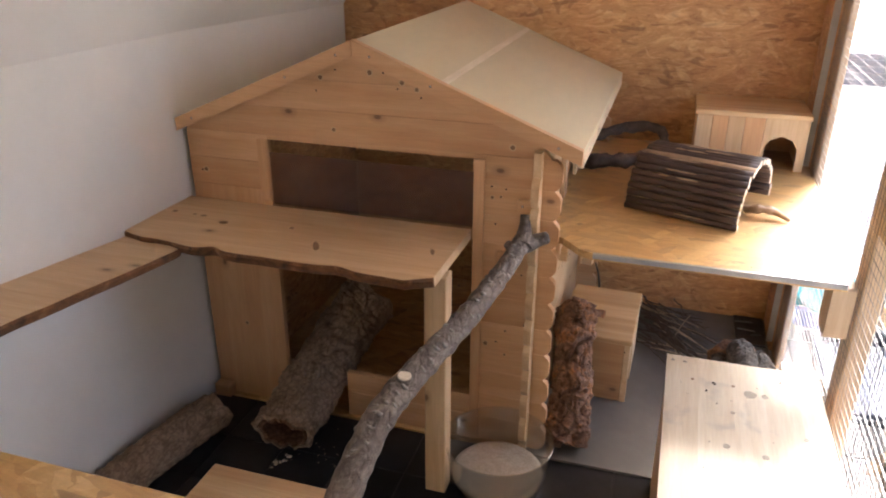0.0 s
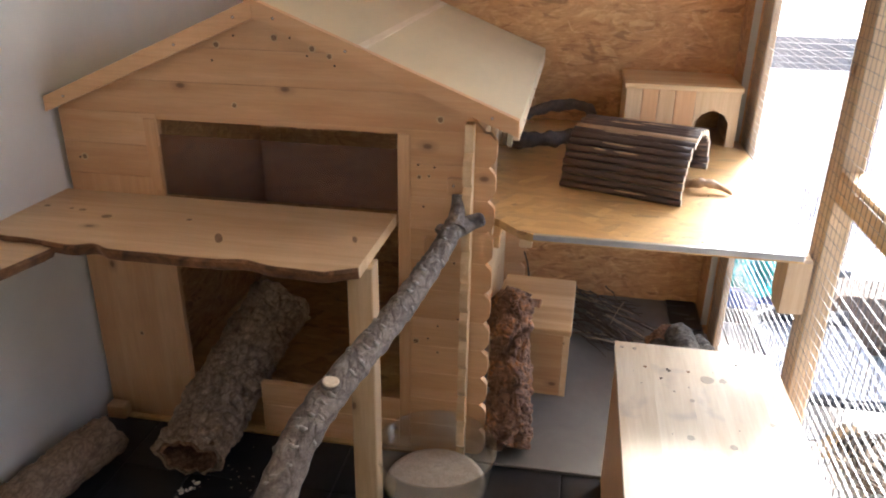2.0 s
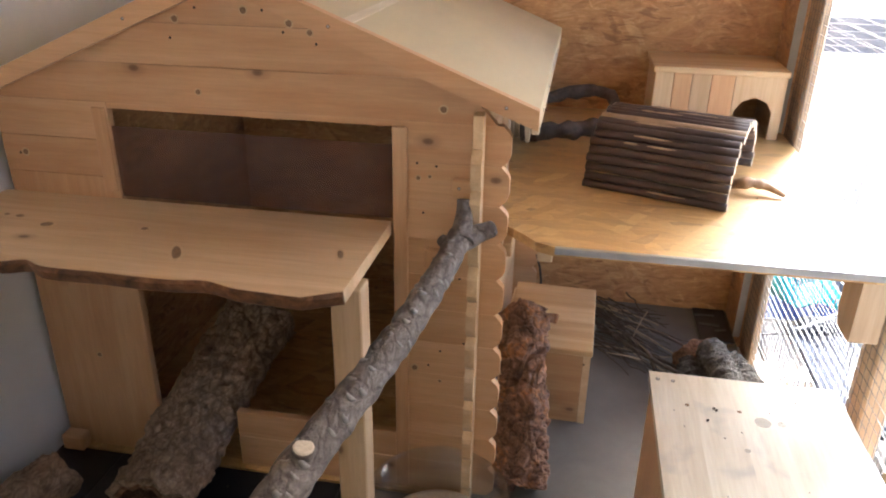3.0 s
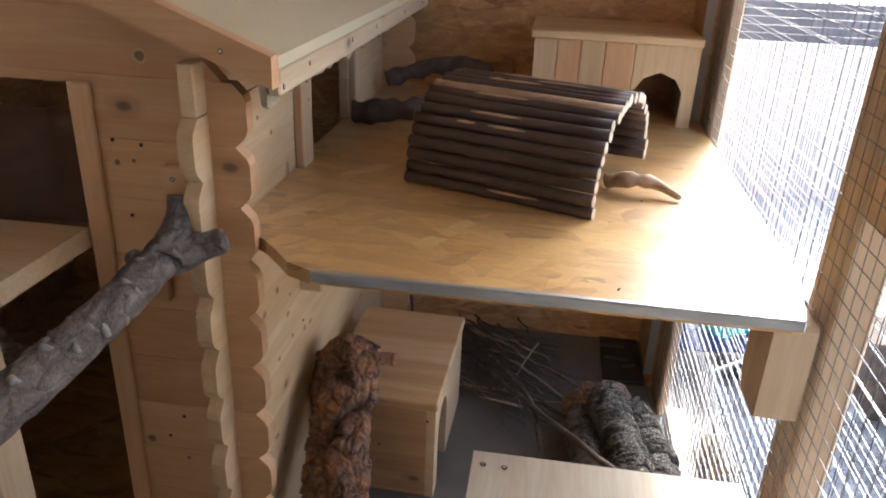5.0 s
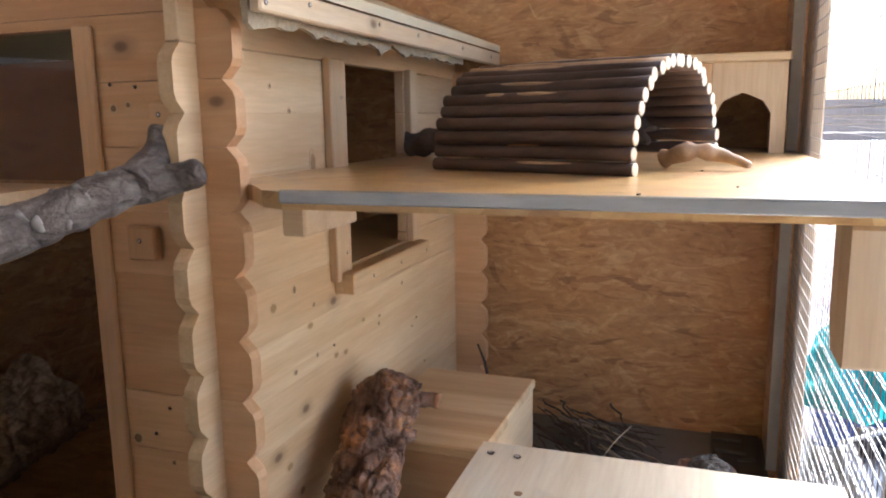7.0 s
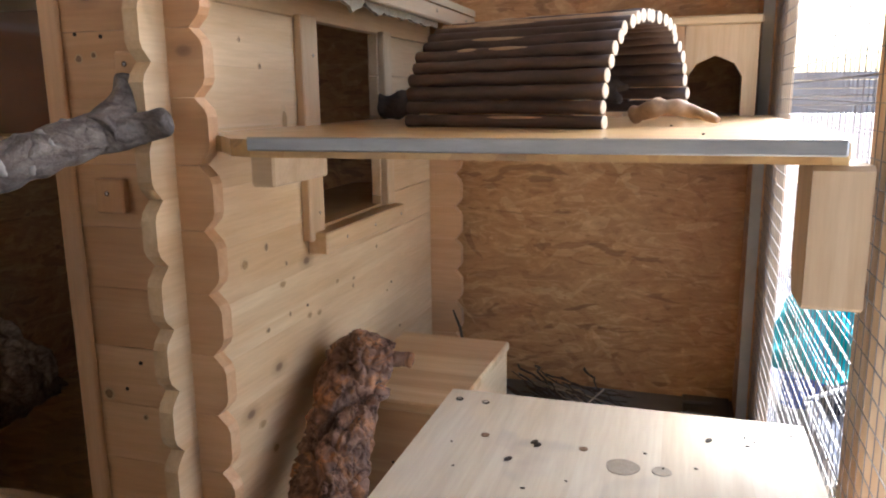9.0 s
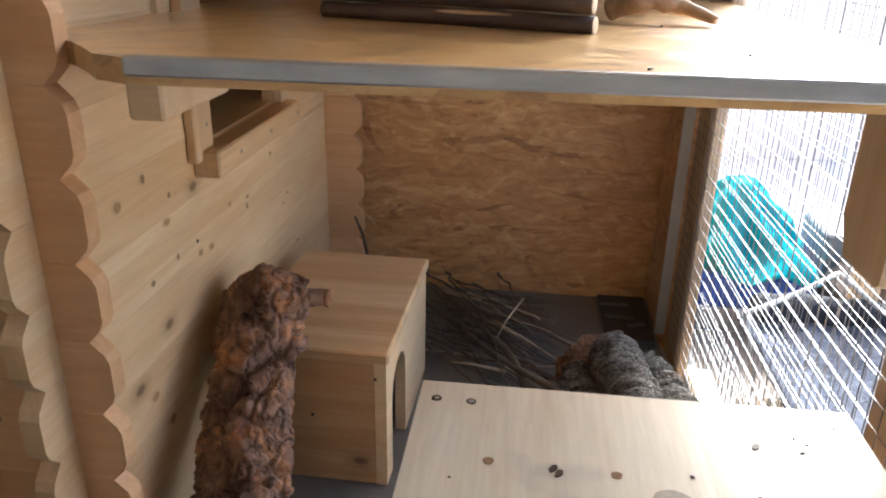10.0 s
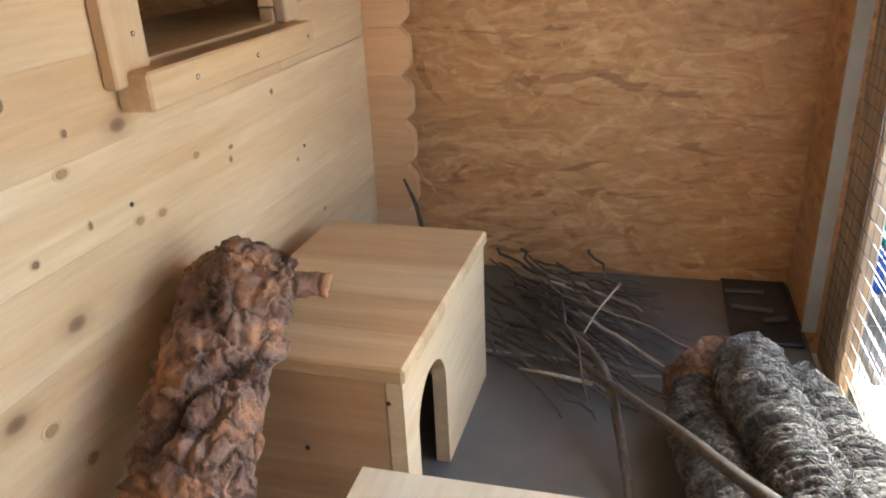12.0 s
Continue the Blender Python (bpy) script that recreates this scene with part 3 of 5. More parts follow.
# side boards with the window cut out, ears at both ends
W0, W1 = 1.660, 1.886
for k in range(11):
    z0, z1 = max(0.0, Z_SIDE + k * PITCH), Z_SIDE + (k + 1) * PITCH
    tip = 1.337
    head = [(tip + 0.013, z1 - 0.0001), (tip + 0.0026, z1 - 0.011), (tip, z1 - 0.018), (tip, z0 + 0.018), (tip + 0.0026, z0 + 0.011), (tip + 0.013, z0 + 0.0001)]
    if z0 > 0.34 and z1 < 0.68:
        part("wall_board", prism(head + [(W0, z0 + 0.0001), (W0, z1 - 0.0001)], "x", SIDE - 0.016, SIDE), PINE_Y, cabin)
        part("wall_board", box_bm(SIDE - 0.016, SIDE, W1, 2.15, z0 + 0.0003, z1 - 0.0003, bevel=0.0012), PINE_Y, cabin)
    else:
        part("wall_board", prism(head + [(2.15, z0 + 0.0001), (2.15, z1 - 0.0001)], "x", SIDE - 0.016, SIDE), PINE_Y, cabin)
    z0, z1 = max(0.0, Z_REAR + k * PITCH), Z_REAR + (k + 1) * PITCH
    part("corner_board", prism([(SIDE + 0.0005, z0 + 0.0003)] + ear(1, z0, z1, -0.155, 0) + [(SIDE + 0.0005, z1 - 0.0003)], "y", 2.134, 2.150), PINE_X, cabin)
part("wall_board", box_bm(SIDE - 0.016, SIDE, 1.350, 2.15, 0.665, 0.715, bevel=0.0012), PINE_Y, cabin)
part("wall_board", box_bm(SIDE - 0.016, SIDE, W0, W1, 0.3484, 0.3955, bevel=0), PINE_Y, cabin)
part("inner_wall", box_bm(-0.996, -0.980, FRONT + 0.017, 2.186, -0.004, 0.70, bevel=0.001), OSB_SIDE, cabin, "strand board lining")
part("upper_floor", box_bm(-0.40, SIDE - 0.016, 1.62, 2.186, 0.384, 0.397, bevel=0.001), PALE_X, cabin, "bare upper floor board")
pane = part("window_pane", box_bm(-0.826, -0.359, FRONT + 0.004, FRONT + 0.007, 0.535, 0.655, bevel=0), ACRYL, cabin, "acrylic pane with its reflected haze put into the tint")
pane.visible_shadow = False
# window frame and sill
wf = part("window_frame", box_bm(SIDE + 0.0005, SIDE + 0.012, 1.617, 1.659, 0.385, 0.668, bevel=0.0015), PALE_Z, cabin, "pale window casing board")
part("window_frame", box_bm(SIDE + 0.0005, SIDE + 0.012, 1.887, 1.918, 0.396, 0.668, bevel=0.0015), PALE_Z, cabin, "pale window casing board")
sill = part("window_sill", box_bm(SIDE + 0.0005, SIDE + 0.029, 1.629, 1.915, 0.367, 0.3955, bevel=0.002), PINE_Y, cabin)
for y in (1.69, 1.79, 1.90):
    screw(sill, (SIDE + 0.0292, y, 0.381), (1, 0, 0), 0.0016)
part("window_lining", box_bm(SIDE - 0.03, SIDE, W0, W1, 0.3958, 0.3985, bevel=0.0005), PINE_Y, cabin)
for z in (0.42, 0.52, 0.62):
    screw(wf, (SIDE + 0.0122, 1.645, z), (1, 0, 0), 0.0014)
# roof
for sgn, x1 in ((1, -0.139), (-1, -1.034)):
    splits = [(RIDGE_X, -0.425), (-0.411, x1)] if sgn > 0 else [(RIDGE_X, x1)]
    for a, b in splits:
        part("roof_panel", prism([(a, roof_z(a)), (b, roof_z(b)), (b, roof_z(b) - 0.012), (a, roof_z(a) - 0.012)], "y", 1.361, 2.187), ROOF, cabin, "beige plywood roof panel")
part("roof_strip", prism([(-0.4248, roof_z(-0.425) + 0.001), (-0.4112, roof_z(-0.411) + 0.001), (-0.4112, roof_z(-0.411) - 0.012), (-0.4248, roof_z(-0.425) - 0.012)], "y", 1.361, 2.187), SEAM, cabin, "pale joint strip")
for sgn, x1 in ((1, -0.139), (-1, -1.034)):
    a = RIDGE_X + (0.0004 if sgn > 0 else -0.0004)
    bb = part("barge_board", prism([(a, RIDGE_Z + 0.002), (x1, roof_z(x1) + 0.002), (x1, roof_z(x1) - 0.027), (a, RIDGE_Z - 0.030)], "y", 1.343, 1.3605), PINE_X, cabin)
    for u in (0.08, 0.35, 0.9):
        x = a + (x1 - a) * u
        screw(bb, (x, 1.3428, roof_z(x) - 0.014), (0, -1, 0), 0.0018)
fas = part("eave_board", box_bm(-0.1505, -0.1385, 1.3615, 2.185, 0.688, 0.7115, bevel=0.002), PALE_Y, cabin, "pale eave board with screws")
for y in (1.37, 1.45, 1.62, 1.75, 1.95, 2.12):
    screw(fas, (-0.138, y, 0.700 + 0.004 * math.sin(40 * y)), (1, 0, 0), 0.0018)
bm = bmesh.new()
row = []
for i in range(70):
    y = 1.362 + 0.82 * i / 89
    drop = 0.025 + 0.008 * noise.noise((y * 25, 0, 0)) + 0.006 * noise.noise((y * 80, 3, 0))
    z = 0.704
    row.append([bm.verts.new(p) for p in ((-0.1515, y, z), (-0.153 + 0.003 * noise.noise((y * 40, 9, 0)), y, z - drop), (-0.158, y, z - drop), (-0.160, y, z))])
for a, b in zip(row, row[1:]):
    for k in range(4):
        bm.faces.new((a[k - 1], a[k], b[k], b[k - 1]))
bm.faces.new(row[0]), bm.faces.new(row[-1][::-1])
bmesh.ops.recalc_face_normals(bm, faces=bm.faces)
part("underlay", bm, FELT, cabin, "ragged pale roof underlay under the eave")
# cleat that holds the branch
cleat = part("cleat", box_bm(-0.264, -0.231, FRONT - 0.016, FRONT - 0.0005, 0.583, 0.612, bevel=0.002), PINE_X, cabin)
screw(cleat, (-0.252, FRONT - 0.0165, 0.600), (0, -1, 0), 0.0018)
low_cleat = part("cleat", box_bm(-0.306, -0.272, FRONT - 0.012, FRONT - 0.0005, 0.458, 0.492, bevel=0.002), PINE_Z, cabin)
screw(low_cleat, (-0.290, FRONT - 0.0125, 0.478), (0, -1, 0), 0.0018)
# nails and small dark knots on the boards
NAIL = mesh_of("nail", disc_bm(0.0022, 0.001, 8), NAILHOLE)
for x, z in ((-0.70, 0.80), (-0.655, 0.845), (-0.55, 0.845), (-0.52, 0.815), (-0.47, 0.80), (-0.32, 0.63), (-0.29, 0.627), (-0.31, 0.55), (-0.28, 0.30), (-0.30, 0.27), (-1.0, 0.60), (-1.0, 0.42), (-0.93, 0.40), (-0.25, 0.44), (-0.24, 0.32)):
    shared("nail", NAIL, cabin, pose(x, FRONT - 0.0003, z, 90, 0, 0))
for y, z in ((1.47, 0.52), (1.62, 0.30), (1.92, 0.26)):
    shared("nail", NAIL, cabin, pose(SIDE + 0.0003, y, z, 0, 90, 0))



def knot(parent, at, normal, r, stretch=1.0, turn=0.0, ring_material=None):
    """A dark knot let into a board's face, with a paler ring of bent grain round it where asked."""
    bm = bmesh.new()

    def oval_disc(k, z, index):
        ring = [bm.verts.new((stretch * r * k * math.cos(a) * (1 + 0.07 * math.sin(3 * a + r * 900)), r * k * math.sin(a), z)) for a in [2 * math.pi * i / 18 for i in range(18)]]
        low = [bm.verts.new(v.co + Vector((0, 0, -0.001))) for v in ring]
        faces = [bm.faces.new(ring), bm.faces.new(low[::-1])] + [bm.faces.new((ring[i - 1], low[i - 1], low[i], ring[i])) for i in range(18)]
        for f in faces:
            f.material_index = index

    oval_disc(0.8 if ring_material else 1.0, 0.0, 0)
    if ring_material:
        oval_disc(1.25, -0.0002, 1)
    bmesh.ops.recalc_face_normals(bm, faces=bm.faces)
    q = Vector(normal).to_track_quat("Z", "Y") @ Euler((0, 0, radians(turn))).to_quaternion()
    bmesh.ops.transform(bm, matrix=Matrix.LocRotScale(Vector(at) + Vector(normal) * 0.0005, q, None), verts=bm.verts)
    return part("knot", bm, [KNOT, ring_material] if ring_material else KNOT, parent, "dark brown knot")


for x, z, r in ((-0.990, 0.602, 0.006), (-0.665, 0.720, 0.005), (-0.579, 0.844, 0.006), (-0.689, 0.828, 0.006), (-0.510, 0.828, 0.006), (-0.479, 0.816, 0.005), (-0.280, 0.715, 0.006), (-0.318, 0.607, 0.004), (-0.300, 0.610, 0.003), (-0.324, 0.262, 0.006), (-0.28, 0.24, 0.003), (-0.95, 0.47, 0.004), (-0.93, 0.21, 0.005)):
    knot(cabin, (x, FRONT, z), (0, -1, 0), r, ring_material=HALO)
for y, z, r, s in ((1.496, 0.187, 0.0075, 0.7), (1.560, 0.343, 0.0065, 0.6), (1.479, 0.385, 0.007, 0.9), (1.571, 0.367, 0.003, 1.2), (1.712, 0.311, 0.006, 0.6), (1.765, 0.291, 0.003, 1.2), (1.768, 0.302, 0.004, 0.6), (1.625, 0.285, 0.006, 0.7), (1.653, 0.281, 0.0065, 0.6), (1.955, 0.172, 0.0045, 0.6), (1.496, 0.630, 0.0025, 1.2), (1.535, 0.603, 0.003, 1.2), (1.520, 0.296, 0.004, 0.8), (1.526, 0.396, 0.004, 1.4), (1.522, 0.144, 0.007, 0.8), (1.574, 0.301, 0.0025, 1.4), (1.86, 0.333, 0.003, 1.0), (1.90, 0.250, 0.003, 0.7), (1.585, 0.540, 0.007, 2.2)):
    knot(cabin, (SIDE, y, z), (1, 0, 0), r, s, 90, HALO).data.materials[0] = SOFT_KNOT if r > 0.005 else KNOT

# ---- upper shelf ----
shelf = thing("shelf", (0.1, 1.75, 0.519), "strand board shelf with a grey metal front edge", "shelf")
part("board", prism([(-0.2255, 2.188), (-0.2255, 1.405), (-0.186, 1.390), (-0.170, 1.380), (-0.150, 1.358), (-0.130, 1.334), (-0.104, 1.322), (0.350, 1.322), (0.360, 1.37), (0.370, 1.42), (0.370, 2.058), (0.3505, 2.058), (0.3505, 2.188)], "z", 0.5185, 0.5335), OSB_SHELF, shelf)
part("edge_strip", box_bm(-0.102, 0.348, 1.314, 1.3215, 0.5245, 0.5358, bevel=0.0012), ALU, shelf, "grey aluminium edge strip")
part("batten", box_bm(-0.129, -0.105, 1.362, 1.471, 0.488, 0.518, bevel=0.002), PALE_X, shelf)
part("batten", box_bm(-0.20, 0.350, 2.165, 2.188, 0.500, 0.518, bevel=0.002), PALE_X, shelf)
for x, y in ((0.188, 1.345), (0.232, 1.600), (0.26, 1.42)):
    part("crumb", box_bm(-0.002, 0.002, -0.001, 0.001, 0.0, 0.0014, bevel=0.0005, m=pose(x, y, 0.5336, 0, 0, 300 * x)), NAILHOLE, shelf, "small dark crumb")
block = prism([(1.338, 0.513), (1.342, 0.5165), (1.405, 0.5165), (1.405, 0.438), (1.392, 0.413), (1.342, 0.413), (1.338, 0.416)], "x", 0.331, 0.3705)
solid("bracket_block", block, POST, "pine block screwed to the post under the shelf corner", "block")

# ---- low table ----
table = thing("low_table", (0.2, 1.08, 0.0), "low pale pine table with knots and dark specks", "table")
top = part("tabletop", box_bm(0.0625, 0.3425, 0.7205, 1.3595, 0.299, 0.3125, bevel=0.001), TABLE, table)
seams = [0.062, 0.122, 0.184, 0.240, 0.299, 0.343]
for a, b in zip(seams, seams[1:]):
    part("lamella", box_bm(a + 0.00002, b - 0.00002, 0.72, 1.360, 0.3127, 0.315, bevel=0), TABLE, top)
for x, y, r in ((0.112, 1.278, 0.0032), (0.186, 1.275, 0.0032)):
    knot(table, (x, y, 0.315), (0, 0, 1), r)
for x, y, r in ((0.215, 1.255, 0.0115), (0.241, 1.256, 0.0065), (0.300, 1.142, 0.005), (0.229, 1.072, 0.006), (0.168, 1.084, 0.006), (0.182, 1.186, 0.004)):
    knot(table, (x, y, 0.315), (0, 0, 1), r).data.materials[0] = PALE_KNOT
for x, y in ((0.137, 1.245), (0.150, 1.276), (0.153, 1.272), (0.273, 1.314)):
    knot(table, (x, y, 0.3153), (0, 0, 1), 0.0020, 1.8, 60).data.materials[0] = NAILHOLE
part("side_panel", box_bm(0.066, 0.082, 0.74, 1.345, -0.006, 0.2985, bevel=0.002), PINE_Z, table)
part("side_panel", box_bm(0.324, 0.340, 0.74, 1.345, -0.006, 0.2985, bevel=0.002), PINE_Z, table)
for x, y in ((0.074, 1.339), (0.097, 1.338), (0.33, 1.34)):
    screw(top, (x, y, 0.3152), (0, 0, 1), 0.0023)

rs = random.Random(3)
bm = bmesh.new()
for i in range(26):
    x, y = rs.uniform(0.08, 0.335), rs.uniform(0.80, 1.33)
    s = rs.uniform(0.0005, 0.0013)
    bmesh.ops.create_icosphere(bm, subdivisions=1, radius=1.0, matrix=Matrix.LocRotScale((x, y, 0.3156), Euler((0, 0, rs.uniform(0, 6))), (s * 1.8, s, s * 0.5)))
tagged(part("specks", bm, NAILHOLE, top, "small dark specks of dirt"), kind="stuff")

# ---- porch board with live edge, its post, and the ramp along the wall ----


def live_board(name, outline_f, z0, z1, label, steps=70):
    """A board whose front edge wanders; outline_f(u) gives the back and the front point."""
    t = thing(name, (*[sum(c) / 2 for c in zip(*outline_f(0.5))], z0), label, "board")
    bm, rows = bmesh.new(), []
    edge, erows = bmesh.new(), []
    for i in range(steps + 1):
        u = i / steps
        b, f = [Vector((*p, 0)) for p in outline_f(u)]
        d = (f - b).normalized()
        f2 = f - d * 0.004
        rows.append([bm.verts.new(p) for p in ((b.x, b.y, z0), (b.x, b.y, z1), (f2.x, f2.y, z1), ((f2 - d * 0.006).x, (f2 - d * 0.006).y, z0))])
        j = 0.004 * noise.noise((u * 18, 2, z0)) + 0.002 * noise.noise((u * 60, 5, 0))
        e = [f2 + d * 0.0002, f2 + d * (0.003 + j), f2 + d * (0.002 + j) - d * 0.004, f2 - d * 0.0055]
        erows.append([edge.verts.new((p.x, p.y, z)) for p, z in zip(e, (z1 - 0.001, z1 - 0.006, z0 + 0.002, z0 - 0.001))])
    for r, m in ((rows, bm), (erows, edge)):
        for a, c in zip(r, r[1:]):
            for k in range(4):
                m.faces.new((a[k - 1], a[k], c[k], c[k - 1]))
        m.faces.new(r[0]), m.faces.new(r[-1][::-1])
        bmesh.ops.recalc_face_normals(m, faces=m.faces)
    part("plank", bm, LARCH, t)
    part("bark_edge", edge, BARKEDGE, t, "dark brown bark left on the edge")
    return t


def porch_outline(u):
    x = -1.045 + 0.680 * u
    y = 1.130 - 0.040 * u + 0.010 * noise.noise((x * 9, 0, 0)) + 0.006 * math.sin(9 * x)
    y += 0.016 * math.exp(-((x + 0.825) / 0.022) ** 2) + 0.010 * math.exp(-((x + 0.55) / 0.03) ** 2)
    if u < 0.08:
        y += 0.012 * (0.08 - u) / 0.08
    if u > 0.93:
        y += 0.03 * (u - 0.93) / 0.07
    return (x + (0.004 if u > 0.99 else 0), 1.3715), (x, y)


porch = live_board("porch_board", porch_outline, 0.510, 0.532, "pine plank with bark edge across the cabin opening")
for x, y, r, s, a in ((-0.875, 1.246, 0.010, 1.2, 0), (-0.938, 1.268, 0.006, 1.4, 0), (-0.962, 1.270, 0.004, 1.3, 0), (-1.015, 1.274, 0.006, 1.2, 0), (-0.721, 1.262, 0.006, 1.2, 0), (-0.631, 1.192, 0.008, 3.4, -62), (-0.402, 1.235, 0.005, 3.4, -70)):
    knot(porch, (x, y, 0.532), (0, 0, 1), r, s, a, HALO)
post = thing("porch_post", (-0.375, 1.22, -0.006), "squared pale pine post under the porch plank", "post")
part("shaft", box_bm(-0.400, -0.356, 1.174, 1.216, -0.006, 0.5085, bevel=0.002), PALE_Z, post)


def ramp_outline(u):
    y = 1.145 - 0.95 * u
    return (-1.046 - 0.03 * u, y), (-0.905 + 0.006 * noise.noise((y * 14, 4, 0)) + 0.01 * math.sin(7 * y), y - 0.02 * (1 - u))


ramp_t = live_board("wall_plank", ramp_outline, -0.010, 0.010, "pine plank with bark edge running along the white wall", 40)
for ob in ramp_t.children:
    for v in ob.data.vertices:
        v.co.z += 0.509 + 0.10 * (1.145 - v.co.y)


# ---- bark shells ----
def crack(p, scale):
    d, _ = noise.voronoi(Vector(p) * scale)
    return min(1.0, (d[1] - d[0]) * 3.0)


def plate(p, scale):
    """A step height of its own for each flake."""
    q = Vector(p) * scale
    q += 0.8 * noise.noise_vector(q * 0.9) + 0.3 * noise.noise_vector(q * 2.6)
    d, c = noise.voronoi(q)
    return 0.5 + 0.5 * noise.cell(c[0] * 7.3), min(1.0, (d[1] - d[0]) * 6.0)


def cork_relief(qs, a, u):
    return 0.45 * noise.noise(qs * 14) + 0.4 * crack(qs, 34) + 0.3 * noise.noise(qs * 60) + 0.2 * noise.noise(qs * 130)


def layered(v, n):
    """Steps with short steep edges."""
    k = v * n
    f = k - math.floor(k)
    return (math.floor(k) + max(0.0, (f - 0.72) / 0.28) ** 1.5) / n


def flake_relief(qs, a, u):
    ax = Vector((0, 0.78, 0.62))
    st = qs - 0.45 * ax * qs.dot(ax)
    v = 0.5 + 0.55 * noise.fractal(st * 11, 0.9, 2.1, 5)
    s, e = plate(st, 22)
    s2, e2 = plate(st + Vector((3, 1, 2)), 64)
    pit = max(0.0, noise.noise(st * 42 + Vector((9, 4, 1))) - 0.38)
    crease = max(0.0, 1 - abs(noise.noise(st * 20 + Vector((2, 7, 1)))) / 0.06) + 0.5 * max(0.0, 1 - abs(noise.noise(st * 46)) / 0.10)
    return (1.3 * layered(v, 5) + 0.55 * s * min(1.0, 4 * e) + 0.45 * s2 * min(1.0, 4 * e2) - 0.8 * crease - 2.6 * pit + 0.10 * noise.noise(qs * 110)) * (1 - 0.75 * max(0.0, u - 0.93) / 0.07)


def furrow_relief(qs, a, u):
    w = a * 2.75 + 0.75 + 0.35 * noise.noise(qs * 9)
    lobe = abs(math.sin(w)) ** 0.55
    st = Vector((qs.x, qs.y * 1.8, qs.z))
    s, e = plate(st, 44)
    e = min(1.0, 3.0 * e)
    ring = abs(math.sin(qs.y * 330 + 4.5 * noise.noise(qs * 26) + 1.7 * math.floor(w / math.pi))) ** 0.45
    wear = 0.5 + 0.8 * noise.noise(qs * 17 + Vector((4, 0, 0)))
    return 2.7 * lobe + 0.36 * ring * wear + 0.30 * s * e + 0.25 * e + 0.45 * noise.noise(qs * 30) + 0.30 * noise.noise(qs * 70) - 0.7 * max(0.0, 1 - abs(noise.noise(qs * 27 + Vector((3, 0, 5)))) / 0.12) - 2.0 * max(0.0, noise.noise(qs * 48 + Vector((1, 6, 2))) - 0.34)


def shell(path, radius, a0, a1, thick, rough, nu=60, na=40, up=(0, 0, 1), seed=0.0, relief=cork_relief, end_wob=0.02):
    """Bark as a bowed shell along a path: a rough outer face, an inner face, closed edges."""
    pts = lerp_path(path, nu)
    bm, out, inn = bmesh.new(), [], []
    full = abs(a1 - a0) >= 359
    cols = na if full else na + 1
    for i, p in enumerate(pts):
        u = i / (nu - 1)
        d = (pts[min(i + 1, nu - 1)] - pts[max(i - 1, 0)]).normalized()
        s = d.cross(Vector(up)).normalized()
        w = s.cross(d)
        ro, ri = [], []
        pull = max(0.0, 1 - min(u, 1 - u) * 12)
        for k in range(cols):
            a = radians(a0 + (a1 - a0) * k / na)
            way = s * math.cos(a) + w * math.sin(a)
            r = radius(u, a) if callable(radius) else radius
            q = p + way * r
            q += d * end_wob * pull * noise.noise((math.cos(a) * 2.2 + seed, math.sin(a) * 2.2, seed))
            qs = q + Vector((seed, seed * 1.7, 0))
            h = relief(qs, a, u)
            ro.append(bm.verts.new(q + way * rough * h))
            ri.append(bm.verts.new(q - way * (thick + 0.15 * rough * noise.noise(qs * 30))))
        out.append(ro), inn.append(ri)
    n = cols if full else cols - 1
    for i in range(nu - 1):
        for k in range(n):
            k2 = (k + 1) % cols
            bm.faces.new((out[i][k], out[i][k2], out[i + 1][k2], out[i + 1][k])).smooth = True
            bm.faces.new((inn[i][k], inn[i + 1][k], inn[i + 1][k2], inn[i][k2])).smooth = True
        if not full:
            bm.faces.new((out[i][0], out[i + 1][0], inn[i + 1][0], inn[i][0]))
            bm.faces.new((out[i][-1], inn[i][-1], inn[i + 1][-1], out[i + 1][-1]))
    for e in (0, nu - 1):
        for k in range(n):
            k2 = (k + 1) % cols
            bm.faces.new((out[e][k], inn[e][k], inn[e][k2], out[e][k2]))
    bmesh.ops.recalc_face_normals(bm, faces=bm.faces)
    return bm


# cork tube running from the black floor into the cabin
tube = thing("cork_tube", (-0.747, 1.40, 0.0), "hollow cork bark tube leading from the floor into the cabin", "cork tube")
TUBE = [(-0.747, 1.185, 0.054), (-0.752, 1.30, 0.068), (-0.750, 1.42, 0.100), (-0.735, 1.54, 0.145), (-0.715, 1.63, 0.180)]


def oval(w, h):
    return lambda u, a: 1 / math.hypot(math.cos(a) / (w + 0.008 * u), math.sin(a) / (h + 0.012 * u))


part("bark", shell(TUBE, oval(0.068, 0.048), 0, 360, 0.006, 0.017, 150, 100, seed=2.0, end_wob=0.014), CORK, tube)
part("lining", shell(TUBE, oval(0.058, 0.038), 0, 360, 0.006, 0.002, 60, 60, seed=2.0, end_wob=0.014), CORK_RED, tube, "smooth brown inner cork")
solid("cork_log", shell([(-0.955, 1.235, 0.040), (-0.985, 1.08, 0.040), (-1.010, 0.90, 0.040), (-1.02, 0.70, 0.040)], lambda u, a: 0.043, 0, 360, 0.012, 0.012, 60, 40, seed=6.0), CORK, "cork bark log lying along the white wall", "cork log")
